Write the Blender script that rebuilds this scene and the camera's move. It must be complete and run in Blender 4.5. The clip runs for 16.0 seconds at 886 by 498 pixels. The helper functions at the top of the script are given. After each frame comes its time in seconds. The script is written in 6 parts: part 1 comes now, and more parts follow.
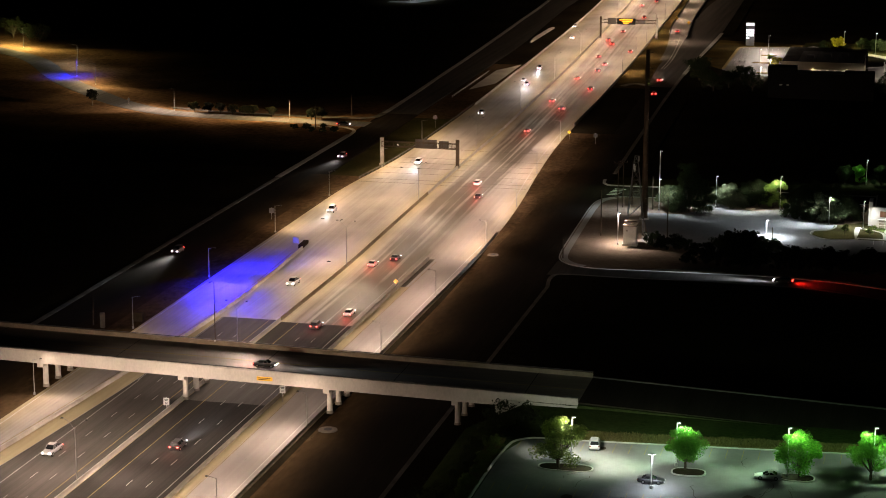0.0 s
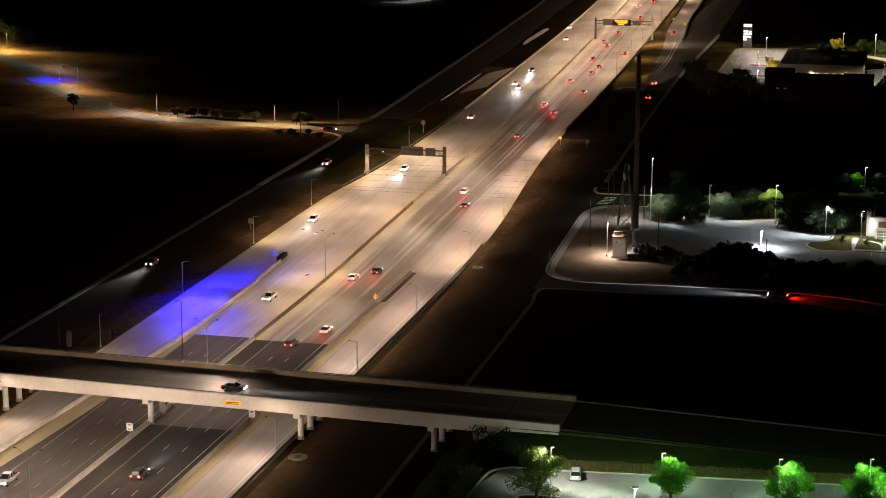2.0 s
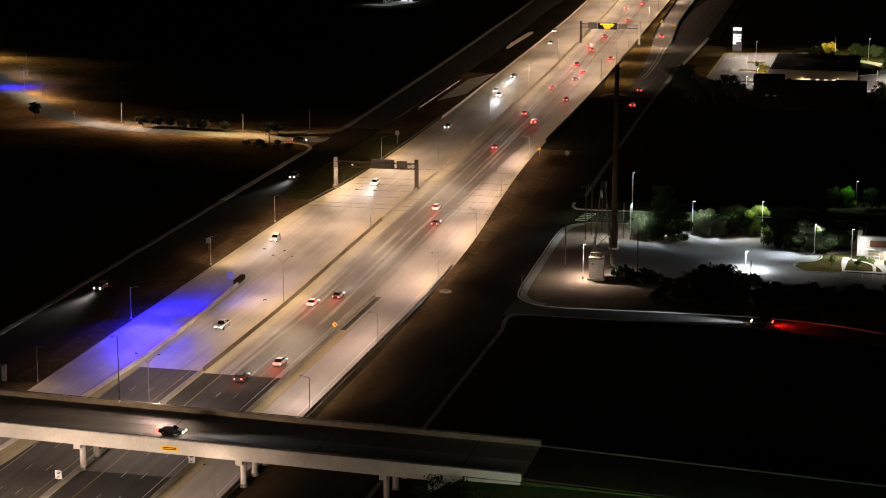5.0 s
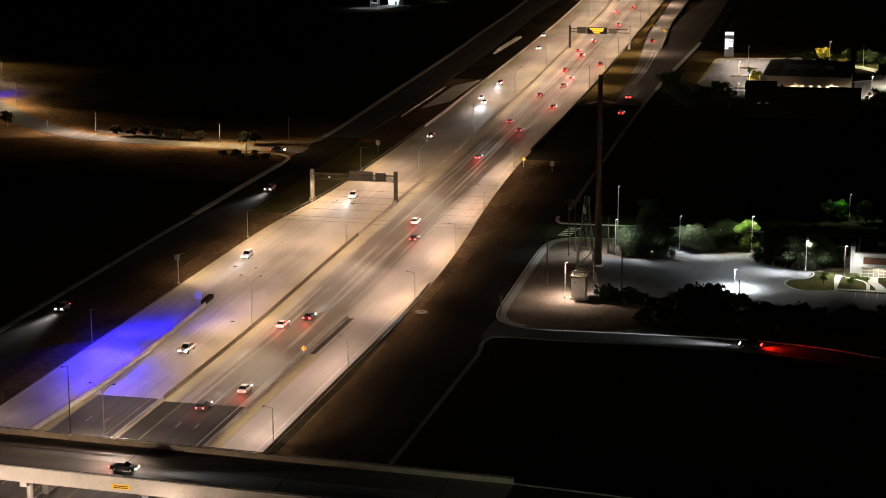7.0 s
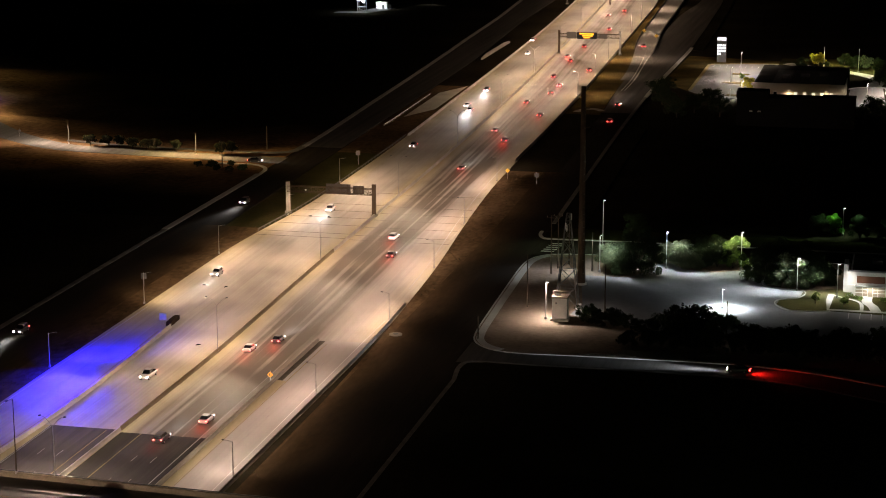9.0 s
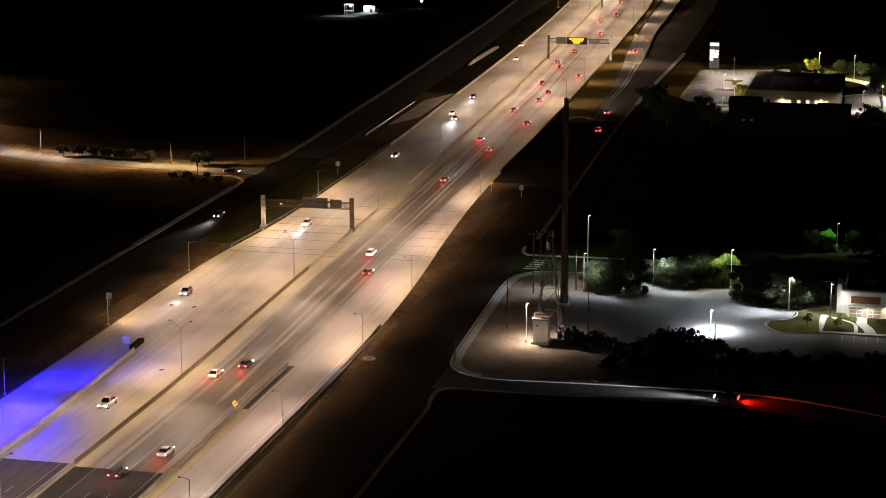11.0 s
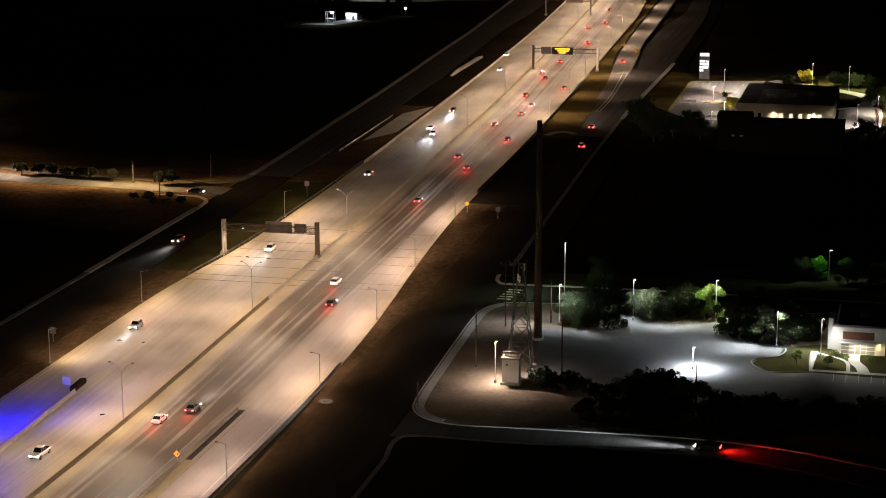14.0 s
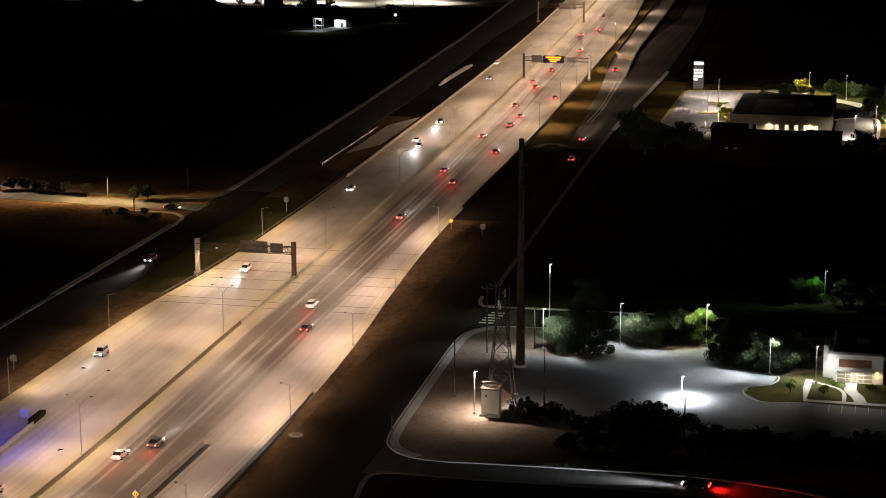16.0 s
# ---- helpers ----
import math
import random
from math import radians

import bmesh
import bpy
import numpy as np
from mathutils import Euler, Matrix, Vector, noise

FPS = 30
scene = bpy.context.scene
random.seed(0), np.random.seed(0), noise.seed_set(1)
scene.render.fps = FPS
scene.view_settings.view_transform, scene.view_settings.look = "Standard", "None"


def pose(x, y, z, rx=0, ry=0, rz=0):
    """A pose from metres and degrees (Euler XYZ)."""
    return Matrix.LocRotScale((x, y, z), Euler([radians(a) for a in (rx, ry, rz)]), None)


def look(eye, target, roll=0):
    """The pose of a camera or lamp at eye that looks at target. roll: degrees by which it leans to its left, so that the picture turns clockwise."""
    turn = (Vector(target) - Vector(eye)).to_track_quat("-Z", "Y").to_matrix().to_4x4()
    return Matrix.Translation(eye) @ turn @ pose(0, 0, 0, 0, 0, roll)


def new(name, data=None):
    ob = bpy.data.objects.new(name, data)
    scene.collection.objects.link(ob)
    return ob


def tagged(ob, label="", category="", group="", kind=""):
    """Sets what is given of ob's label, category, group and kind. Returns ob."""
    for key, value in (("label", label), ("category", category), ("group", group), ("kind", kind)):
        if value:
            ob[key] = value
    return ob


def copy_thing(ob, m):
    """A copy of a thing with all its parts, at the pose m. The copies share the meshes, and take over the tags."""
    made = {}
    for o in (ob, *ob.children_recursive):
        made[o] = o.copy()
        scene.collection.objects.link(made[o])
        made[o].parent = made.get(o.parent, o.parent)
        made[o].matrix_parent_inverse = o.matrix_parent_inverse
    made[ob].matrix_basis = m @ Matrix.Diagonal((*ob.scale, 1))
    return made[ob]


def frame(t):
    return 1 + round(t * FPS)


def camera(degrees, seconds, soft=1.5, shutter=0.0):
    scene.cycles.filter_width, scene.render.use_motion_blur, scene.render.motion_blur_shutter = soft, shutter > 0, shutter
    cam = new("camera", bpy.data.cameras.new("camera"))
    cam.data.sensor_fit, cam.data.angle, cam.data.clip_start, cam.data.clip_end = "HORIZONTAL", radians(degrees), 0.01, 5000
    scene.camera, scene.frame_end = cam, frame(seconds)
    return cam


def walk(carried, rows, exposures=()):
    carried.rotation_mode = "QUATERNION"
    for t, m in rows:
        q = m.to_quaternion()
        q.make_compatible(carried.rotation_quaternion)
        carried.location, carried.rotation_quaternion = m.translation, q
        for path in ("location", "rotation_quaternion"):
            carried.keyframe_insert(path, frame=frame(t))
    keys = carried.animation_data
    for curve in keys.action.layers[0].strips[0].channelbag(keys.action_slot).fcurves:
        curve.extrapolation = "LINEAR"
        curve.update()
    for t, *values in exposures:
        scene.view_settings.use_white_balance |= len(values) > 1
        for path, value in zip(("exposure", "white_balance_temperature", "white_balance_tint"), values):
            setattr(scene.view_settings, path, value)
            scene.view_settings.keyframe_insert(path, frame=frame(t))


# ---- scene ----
cam = camera(24.60, 16.0, soft=0.95)
ROWS = [
    # seconds, x, y, z, pitch, roll, yaw
    (0.0, 148.65, -314.56, 117.72, -12.718, -0.072, 13.367),
    (0.5, 148.78, -310.02, 117.67, -12.740, -0.049, 13.384),
    (1.0, 148.93, -305.42, 117.62, -12.752, -0.031, 13.396),
    (1.5, 149.08, -300.75, 117.57, -12.763, -0.018, 13.406),
    (2.0, 149.21, -296.01, 117.51, -12.781, -0.006, 13.415),
    (2.5, 149.35, -291.21, 117.45, -12.796, 0.003, 13.410),
    (3.0, 149.47, -286.36, 117.38, -12.815, 0.013, 13.395),
    (3.5, 149.56, -281.45, 117.32, -12.828, 0.025, 13.377),
    (4.0, 149.63, -276.46, 117.26, -12.838, 0.037, 13.355),
    (6.5, 149.83, -251.14, 117.04, -12.862, 0.099, 13.240),
    (7.0, 149.91, -246.05, 117.01, -12.852, 0.105, 13.216),
    (7.5, 149.99, -240.97, 116.98, -12.849, 0.107, 13.198),
    (8.0, 150.07, -235.89, 116.96, -12.852, 0.106, 13.183),
    (8.5, 150.15, -230.80, 116.94, -12.850, 0.104, 13.164),
    (9.0, 150.20, -225.75, 116.91, -12.853, 0.101, 13.149),
    (11.5, 150.33, -200.63, 116.79, -12.850, 0.103, 13.064),
    (12.0, 150.37, -195.62, 116.78, -12.848, 0.100, 13.052),
    (12.5, 150.39, -190.60, 116.78, -12.840, 0.095, 13.048),
    (13.0, 150.43, -185.59, 116.78, -12.831, 0.092, 13.039),
    (13.5, 150.46, -180.56, 116.79, -12.814, 0.094, 13.024),
    (14.0, 150.46, -175.55, 116.80, -12.812, 0.103, 13.019),
    (14.5, 150.45, -170.55, 116.82, -12.797, 0.117, 13.007),
    (15.0, 150.45, -165.57, 116.84, -12.783, 0.131, 12.995),
    (15.5, 150.43, -160.64, 116.87, -12.755, 0.141, 12.983),
    (16.0, 150.38, -155.82, 116.87, -12.741, 0.152, 12.985),
]
walk(cam, [(t, pose(x, y, z, 90 + pitch, roll, yaw)) for t, x, y, z, pitch, roll, yaw in ROWS])
scene.view_settings.exposure = 0.0

# ------------------------------------------------------------------ light
world = bpy.data.worlds.new("night_sky")
world.use_nodes = True
world.node_tree.nodes["Background"].inputs[0].default_value = (0.012, 0.014, 0.020, 1)
world.node_tree.nodes["Background"].inputs[1].default_value = 0.03
scene.world = world

WARM, PINKISH, NEUTRAL, COOL, MOON, BLUE = (1.0, 0.685, 0.455), (1.0, 0.68, 0.525), (1.0, 0.74, 0.57), (0.86, 0.95, 1.0), (0.90, 0.93, 1.0), (0.007, 0.004, 1.0)
AMBER, GREENISH = (1.0, 0.66, 0.28), (0.62, 1.0, 0.60)


def spot(name, x, y, z, watts, colour, size=150, blend=0.6, radius=0.25, aim=None):
    data = bpy.data.lights.new(name, "SPOT")
    data.energy, data.color, data.spot_size, data.spot_blend, data.shadow_soft_size = watts, colour, radians(size), blend, radius
    ob = new(name, data)
    ob.matrix_world = look((x, y, z), aim if aim else (x, y + 0.001, z - 5))
    return ob


def road_lamp(name, x, y, z, side, beams, colour, back=1.0, ahead=1.0):
    """A road luminaire: pairs of beams (watts, reach along the road, throw across it, width in degrees)."""
    for watts, reach, throw, size in beams:
        for d, share in ((-1, back), (1, ahead)):
            spot(name, x, y, z, watts * share, colour, size, 1.0, 0.06, (x + side * throw, y + d * reach, 0))


MEDIAN_BEAMS = ((80000, 60, 14, 60), (15000, 22, 12, 146), (2400, 5, 3, 130))
LEFT_BEAMS = ((34000, 34, 1, 60), (8500, 16, 1, 146), (13000, 34, 24, 60), (1100, 3, 2, 130), (3000, 3, 13, 100))
RIGHT_BEAMS = ((38000, 34, 1, 60), (10500, 30, 1, 146), (11000, 34, 24, 60), (1300, 3, -1.5, 140), (2000, 4, 11, 146))
BLUE_BEAMS = ((320000, 13, 6.0, 66), (46000, 7, 2, 124))
FAR_BEAMS = ((9500, 34, 8, 90),)


# ------------------------------------------------------------------ materials
def surface(name, dark, light, rough=0.8, coarse=0.08, fine=2.5, stretch=(1, 1, 1), bump=0.15, metal=0.0, contrast=0.22, fine_share=0.35):
    """Two scales of noise between two colours, with relief and a varying gloss."""
    m = bpy.data.materials.new(name)
    m.use_nodes = True
    n, l = m.node_tree.nodes, m.node_tree.links
    b = n["Principled BSDF"]
    co, mp = n.new("ShaderNodeTexCoord"), n.new("ShaderNodeMapping")
    mp.inputs["Scale"].default_value = stretch
    l.new(co.outputs["Object"], mp.inputs[0])
    big, small, mix, ramp = n.new("ShaderNodeTexNoise"), n.new("ShaderNodeTexNoise"), n.new("ShaderNodeMix"), n.new("ShaderNodeValToRGB")
    for node, scale, detail in ((big, coarse, 4), (small, fine, 5)):
        node.inputs["Scale"].default_value, node.inputs["Detail"].default_value = scale, detail
        l.new(mp.outputs[0], node.inputs["Vector"])
    mix.inputs[0].default_value = fine_share
    l.new(big.outputs[0], mix.inputs[2]), l.new(small.outputs[0], mix.inputs[3])
    ramp.color_ramp.elements[0].position, ramp.color_ramp.elements[1].position = 0.5 - contrast, 0.5 + contrast
    ramp.color_ramp.elements[0].color, ramp.color_ramp.elements[1].color = (*dark, 1), (*light, 1)
    l.new(mix.outputs[0], ramp.inputs[0]), l.new(ramp.outputs[0], b.inputs["Base Color"])
    b.inputs["Roughness"].default_value, b.inputs["Metallic"].default_value = rough, metal
    b.inputs["Specular IOR Level"].default_value = 0.5 if metal or rough < 0.6 else 0.0
    if bump:
        bp = n.new("ShaderNodeBump")
        bp.inputs["Strength"].default_value, bp.inputs["Distance"].default_value = bump, 0.05
        l.new(small.outputs[0], bp.inputs["Height"]), l.new(bp.outputs[0], b.inputs["Normal"])
    return m


def plain(name, colour, rough=0.5, metal=0.0, coat=0.0):
    m = surface(name, [c * 0.85 for c in colour], [min(1, c * 1.12) for c in colour], rough, 0.7, 9, bump=0.03, metal=metal)
    m.node_tree.nodes["Principled BSDF"].inputs["Coat Weight"].default_value = coat
    return m


def glow(name, colour, strength):
    m = bpy.data.materials.new(name)
    m.use_nodes = True
    b = m.node_tree.nodes["Principled BSDF"]
    b.inputs["Base Color"].default_value = (*colour, 1)
    b.inputs["Emission Color"].default_value, b.inputs["Emission Strength"].default_value = (*colour, 1), strength
    return m


def foliage(name, dark, light):
    m = bpy.data.materials.new(name)
    m.use_nodes = True
    n, l = m.node_tree.nodes, m.node_tree.links
    b, geo, ramp = n["Principled BSDF"], n.new("ShaderNodeNewGeometry"), n.new("ShaderNodeValToRGB")
    ramp.color_ramp.elements[0].color, ramp.color_ramp.elements[1].color = (*dark, 1), (*light, 1)
    l.new(geo.outputs["Random Per Island"], ramp.inputs[0]), l.new(ramp.outputs[0], b.inputs["Base Color"])
    b.inputs["Roughness"].default_value = 0.7
    b.inputs["Specular IOR Level"].default_value = 0.12
    # leaves let some of the light through
    thin, both = n.new("ShaderNodeBsdfTranslucent"), n.new("ShaderNodeMixShader")
    both.inputs[0].default_value = 0.38
    l.new(ramp.outputs[0], thin.inputs[0]), l.new(b.outputs[0], both.inputs[1]), l.new(thin.outputs[0], both.inputs[2])
    l.new(both.outputs[0], n["Material Output"].inputs[0])
    return m


# Darker than real soil: the missing lamp light is in its colour.
SOIL = surface("unlit_grass_and_soil", (0.014, 0.012, 0.008), (0.042, 0.035, 0.022), 0.95, 0.03, 0.6, bump=0.5)
GRASS_BANK = surface("dark_bank_grass", (0.016, 0.026, 0.008), (0.055, 0.075, 0.026), 0.95, 0.08, 1.5, bump=0.4)
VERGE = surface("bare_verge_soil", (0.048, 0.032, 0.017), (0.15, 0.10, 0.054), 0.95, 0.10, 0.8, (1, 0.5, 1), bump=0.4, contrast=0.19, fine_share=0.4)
# Grass with yellow lamp light mixed into its colour.
LAMPLIT_GRASS = surface("yellow_lamplit_grass", (0.022, 0.018, 0.008), (0.125, 0.088, 0.030), 0.95, 0.08, 1.2, bump=0.4)
LAWN = surface("mown_lawn", (0.024, 0.025, 0.009), (0.075, 0.066, 0.026), 0.95, 0.06, 1.5, bump=0.4)


def freeway_concrete():
    """Pale concrete, darkened along the wheel paths of the travelled lanes; u runs across from the median, v along."""
    m = bpy.data.materials.new("worn_freeway_concrete")
    m.use_nodes = True
    n, l = m.node_tree.nodes, m.node_tree.links
    b, uv = n["Principled BSDF"], n.new("ShaderNodeUVMap")
    uv.uv_map = "lanes"

    def streak(scale, detail, sx, sy):
        mp, t = n.new("ShaderNodeMapping"), n.new("ShaderNodeTexNoise")
        mp.inputs["Scale"].default_value = (sx, sy, 1)
        t.inputs["Scale"].default_value, t.inputs["Detail"].default_value = scale, detail
        l.new(uv.outputs[0], mp.inputs[0]), l.new(mp.outputs[0], t.inputs["Vector"])
        return t.outputs[0]

    def math_node(op, a, c):
        k = n.new("ShaderNodeMath")
        k.operation = op
        for i, q in enumerate((a, c)):
            if isinstance(q, (int, float)):
                k.inputs[i].default_value = q
            else:
                l.new(q, k.inputs[i])
        return k.outputs[0]

    sep, zone = n.new("ShaderNodeSeparateXYZ"), n.new("ShaderNodeValToRGB")
    l.new(uv.outputs[0], sep.inputs[0])
    u = sep.outputs[0]
    wobble = math_node("ADD", u, math_node("MULTIPLY", math_node("SUBTRACT", streak(1.0, 2, 0.05, 0.012), 0.5), 3.0))
    l.new(math_node("DIVIDE", math_node("ADD", wobble, 30.0), 70.0), zone.inputs[0])
    stops = ((0.0, 0.10), (0.13, 0.10), (0.17, 0.13), (0.24, 0.13), (0.36, 0.12), (0.385, 0.05), (0.46, 0.05), (0.495, 0.62), (0.56, 0.95), (0.62, 0.90), (0.66, 0.72), (0.695, 0.14), (1.0, 0.1))
    e = zone.color_ramp.elements
    e[0].position, e[0].color = stops[0][0], (stops[0][1],) * 3 + (1,)
    e[1].position, e[1].color = stops[-1][0], (stops[-1][1],) * 3 + (1,)
    for p, v in stops[1:-1]:
        k = e.new(p)
        k.color = (v, v, v, 1)
    tracks = math_node("MULTIPLY", math_node("ADD", math_node("SINE", math_node("MULTIPLY", wobble, 3.433), 0), 1.0), 0.11)
    lanes = math_node("MULTIPLY", zone.outputs[0], math_node("ADD", math_node("ADD", tracks, 0.42), math_node("MULTIPLY", math_node("SUBTRACT", streak(1.0, 3, 0.36, 0.006), 0.46), 2.5)))
    # the streaks fade out far up the road
    fade = n.new("ShaderNodeMapRange")
    for i, q in enumerate((390.0, 520.0, 1.15, 0.50)):
        fade.inputs[i + 1].default_value = q
    l.new(sep.outputs[1], fade.inputs[0])
    dirt = math_node("ADD", math_node("MULTIPLY", lanes, fade.outputs[0]), math_node("MULTIPLY", math_node("SUBTRACT", streak(1.0, 4, 0.06, 0.03), 0.42), 0.9))
    # the whole surface turns darker further up the road
    far_tone = n.new("ShaderNodeMapRange")
    for i, q in enumerate((440.0, 620.0, 0.0, 0.13)):
        far_tone.inputs[i + 1].default_value = q
    l.new(sep.outputs[1], far_tone.inputs[0])
    dirt = math_node("ADD", dirt, far_tone.outputs[0])
    dirt = math_node("ADD", dirt, math_node("MULTIPLY", math_node("SUBTRACT", streak(1.0, 4, 2.2, 0.03), 0.5), 0.26))
    ramp = n.new("ShaderNodeValToRGB")
    ramp.color_ramp.elements[0].position, ramp.color_ramp.elements[1].position = 0.04, 0.68
    ramp.color_ramp.elements[0].color, ramp.color_ramp.elements[1].color = (0.485, 0.455, 0.412, 1), (0.116, 0.098, 0.078, 1)
    l.new(dirt, ramp.inputs[0])
    # tan dust along both shoulders and beside the median barrier
    side, gap, tint = n.new("ShaderNodeUVMap"), n.new("ShaderNodeSeparateXYZ"), n.new("ShaderNodeMix")
    side.uv_map = "shoulders"
    l.new(side.outputs[0], gap.inputs[0])
    near = math_node("MINIMUM", math_node("MINIMUM", gap.outputs[0], gap.outputs[1]), math_node("MULTIPLY", math_node("ABSOLUTE", u, 0), 1.3))
    near = math_node("ADD", near, math_node("MULTIPLY", math_node("SUBTRACT", streak(1.0, 4, 0.25, 0.03), 0.5), 5.0))
    dust = n.new("ShaderNodeMapRange")
    for i, q in enumerate((0.3, 6.2, 0.85, 0.0)):
        dust.inputs[i + 1].default_value = q
    l.new(near, dust.inputs[0])
    tint.data_type, tint.blend_type = "RGBA", "MULTIPLY"
    tint.inputs[7].default_value = (1.04, 0.96, 0.62, 1)
    l.new(dust.outputs[0], tint.inputs[0]), l.new(ramp.outputs[0], tint.inputs[6]), l.new(tint.outputs[2], b.inputs["Base Color"])
    b.inputs["Roughness"].default_value = 0.75
    b.inputs["Specular IOR Level"].default_value = 0.15
    return m


CONCRETE = freeway_concrete()
RAMP_CONCRETE = surface("pale_ramp_concrete", (0.29, 0.275, 0.26), (0.52, 0.495, 0.47), 0.75, 0.2, 1.2, (1, 0.02, 1), 0.04, contrast=0.36, fine_share=0.25)
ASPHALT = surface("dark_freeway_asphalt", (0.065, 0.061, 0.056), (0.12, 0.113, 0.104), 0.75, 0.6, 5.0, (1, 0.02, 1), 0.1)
DARK_ASPHALT = surface("fresh_dark_asphalt", (0.040, 0.038, 0.036), (0.072, 0.068, 0.064), 0.75, 0.6, 5.0, (1, 0.02, 1), 0.1)
GREY_ASPHALT = surface("faded_grey_asphalt", (0.10, 0.097, 0.092), (0.17, 0.165, 0.16), 0.7, 0.6, 5.0, (1, 0.03, 1), 0.1)
# Asphalt darkened to carry the lack of lamp light in its colour.
UNLIT_ROAD = surface("unlit_frontage_asphalt", (0.025, 0.021, 0.017), (0.045, 0.038, 0.031), 0.8, 0.3, 3.0, (1, 0.05, 1), 0.1)
LOT = surface("car_park_asphalt", (0.17, 0.168, 0.168), (0.265, 0.262, 0.26), 0.8, 0.05, 0.7, bump=0.05, contrast=0.2, fine_share=0.25)
DECK = surface("bridge_deck_asphalt", (0.10, 0.085, 0.070), (0.22, 0.185, 0.155), 0.58, 0.5, 3.0, (0.02, 1, 1), 0.02)
CAST = surface("cast_concrete", (0.42, 0.40, 0.36), (0.66, 0.63, 0.57), 0.85, 0.15, 2.5, (1, 1, 0.5), 0.12)
# Dark tone that paints in a parapet face without light.
STAINED_AND_UNLIT = surface("unlit_parapet_concrete", (0.045, 0.038, 0.030), (0.12, 0.10, 0.08), 0.9, 0.3, 2.0, (0.2, 1, 1))
DIRTY = surface("dirty_barrier_concrete", (0.16, 0.145, 0.12), (0.36, 0.33, 0.28), 0.9, 0.4, 3.0, (1, 0.15, 1), 0.15)
# Darker copy of kerb concrete, with weak lamp light in its colour.
DIM_KERB = surface("dim_kerb_concrete", (0.10, 0.095, 0.085), (0.24, 0.23, 0.21), 0.9, 0.25, 3.0)
KERB = surface("kerb_concrete", (0.36, 0.35, 0.33), (0.52, 0.51, 0.48), 0.85, 0.2, 3.0)
TAR = surface("tar_seal", (0.07, 0.062, 0.052), (0.13, 0.115, 0.095), 0.6, 0.5, 4.0)
WHITE_LINE = surface("worn_white_line", (0.50, 0.49, 0.47), (0.80, 0.79, 0.76), 0.6, 0.3, 6.0)
DASH_PAINT = surface("worn_dash_paint", (0.26, 0.25, 0.24), (0.46, 0.45, 0.43), 0.6, 0.3, 6.0)
WORN_LINE = surface("almost_worn_off_line", (0.42, 0.40, 0.36), (0.60, 0.57, 0.52), 0.7, 0.3, 6.0)
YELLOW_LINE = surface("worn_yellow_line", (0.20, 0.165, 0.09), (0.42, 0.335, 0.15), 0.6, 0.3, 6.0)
STEEL = surface("galvanised_steel", (0.28, 0.28, 0.27), (0.46, 0.46, 0.45), 0.5, 0.6, 5.0, metal=0.6, bump=0.05)
DULL_STEEL = surface("dull_grey_steel", (0.09, 0.088, 0.085), (0.18, 0.175, 0.17), 0.8, 0.6, 5.0, bump=0.05)
WEATHERED = surface("brown_weathered_steel", (0.050, 0.038, 0.028), (0.115, 0.085, 0.06), 0.85, 0.3, 3.0, bump=0.1)
DARK_METAL = plain("dark_painted_metal", (0.05, 0.05, 0.05), 0.5, 0.3)
WOOD = surface("creosoted_wood", (0.045, 0.035, 0.026), (0.10, 0.08, 0.06), 0.9, 0.8, 6.0, (1, 1, 0.1))
SIGN_BACK = plain("sign_sheet_back", (0.075, 0.06, 0.05), 0.6, 0.2)
CUSHION = plain("dark_brown_plastic", (0.030, 0.021, 0.014), 0.7)
SIGN_WHITE = plain("white_sign_sheet", (0.75, 0.75, 0.73), 0.5)
SIGN_DULL = plain("dull_white_sign_sheet", (0.42, 0.42, 0.41), 0.6)
SIGN_BLUE = plain("blue_sign_sheet", (0.30, 0.33, 0.42), 0.45)
SIGN_ORANGE = plain("orange_sign_sheet", (0.85, 0.36, 0.02), 0.45)
SIGN_YELLOW = plain("yellow_sign_sheet", (0.85, 0.50, 0.02), 0.45)
RUBBER = plain("black_rubber", (0.018, 0.018, 0.018), 0.8)
RIM = plain("alloy_rim", (0.45, 0.45, 0.46), 0.35, 0.9)
GLASS = plain("dark_car_glass", (0.012, 0.013, 0.015), 0.08)
BARK = surface("tree_bark", (0.05, 0.04, 0.03), (0.12, 0.10, 0.075), 0.95, 1.0, 9.0, (1, 1, 0.2), 0.4)
LEAF = foliage("green_leaves", (0.05, 0.085, 0.015), (0.20, 0.26, 0.07))
PALE_LEAF = foliage("grey_green_leaves", (0.045, 0.06, 0.03), (0.17, 0.19, 0.11))
YELLOW_LEAF = foliage("yellow_green_leaves", (0.16, 0.15, 0.02), (0.42, 0.38, 0.05))
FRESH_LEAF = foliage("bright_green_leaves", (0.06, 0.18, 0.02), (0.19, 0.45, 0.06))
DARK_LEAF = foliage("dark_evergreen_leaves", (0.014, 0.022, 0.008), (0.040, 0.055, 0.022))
# Near-black leaf colour stands in for crowns left unlit.
SHADE_LEAF = foliage("unlit_silhouette_leaves", (0.004, 0.005, 0.002), (0.014, 0.015, 0.007))
DRY_GRASS = foliage("tall_dry_grass_blades", (0.08, 0.075, 0.025), (0.20, 0.18, 0.07))
PALE_WEED = foliage("pale_grey_weeds", (0.05, 0.05, 0.038), (0.16, 0.155, 0.12))
SCRUB = foliage("dull_brown_scrub", (0.040, 0.034, 0.015), (0.080, 0.062, 0.030))
STUCCO = surface("cream_stucco", (0.52, 0.46, 0.34), (0.68, 0.61, 0.47), 0.9, 0.2, 4.0)
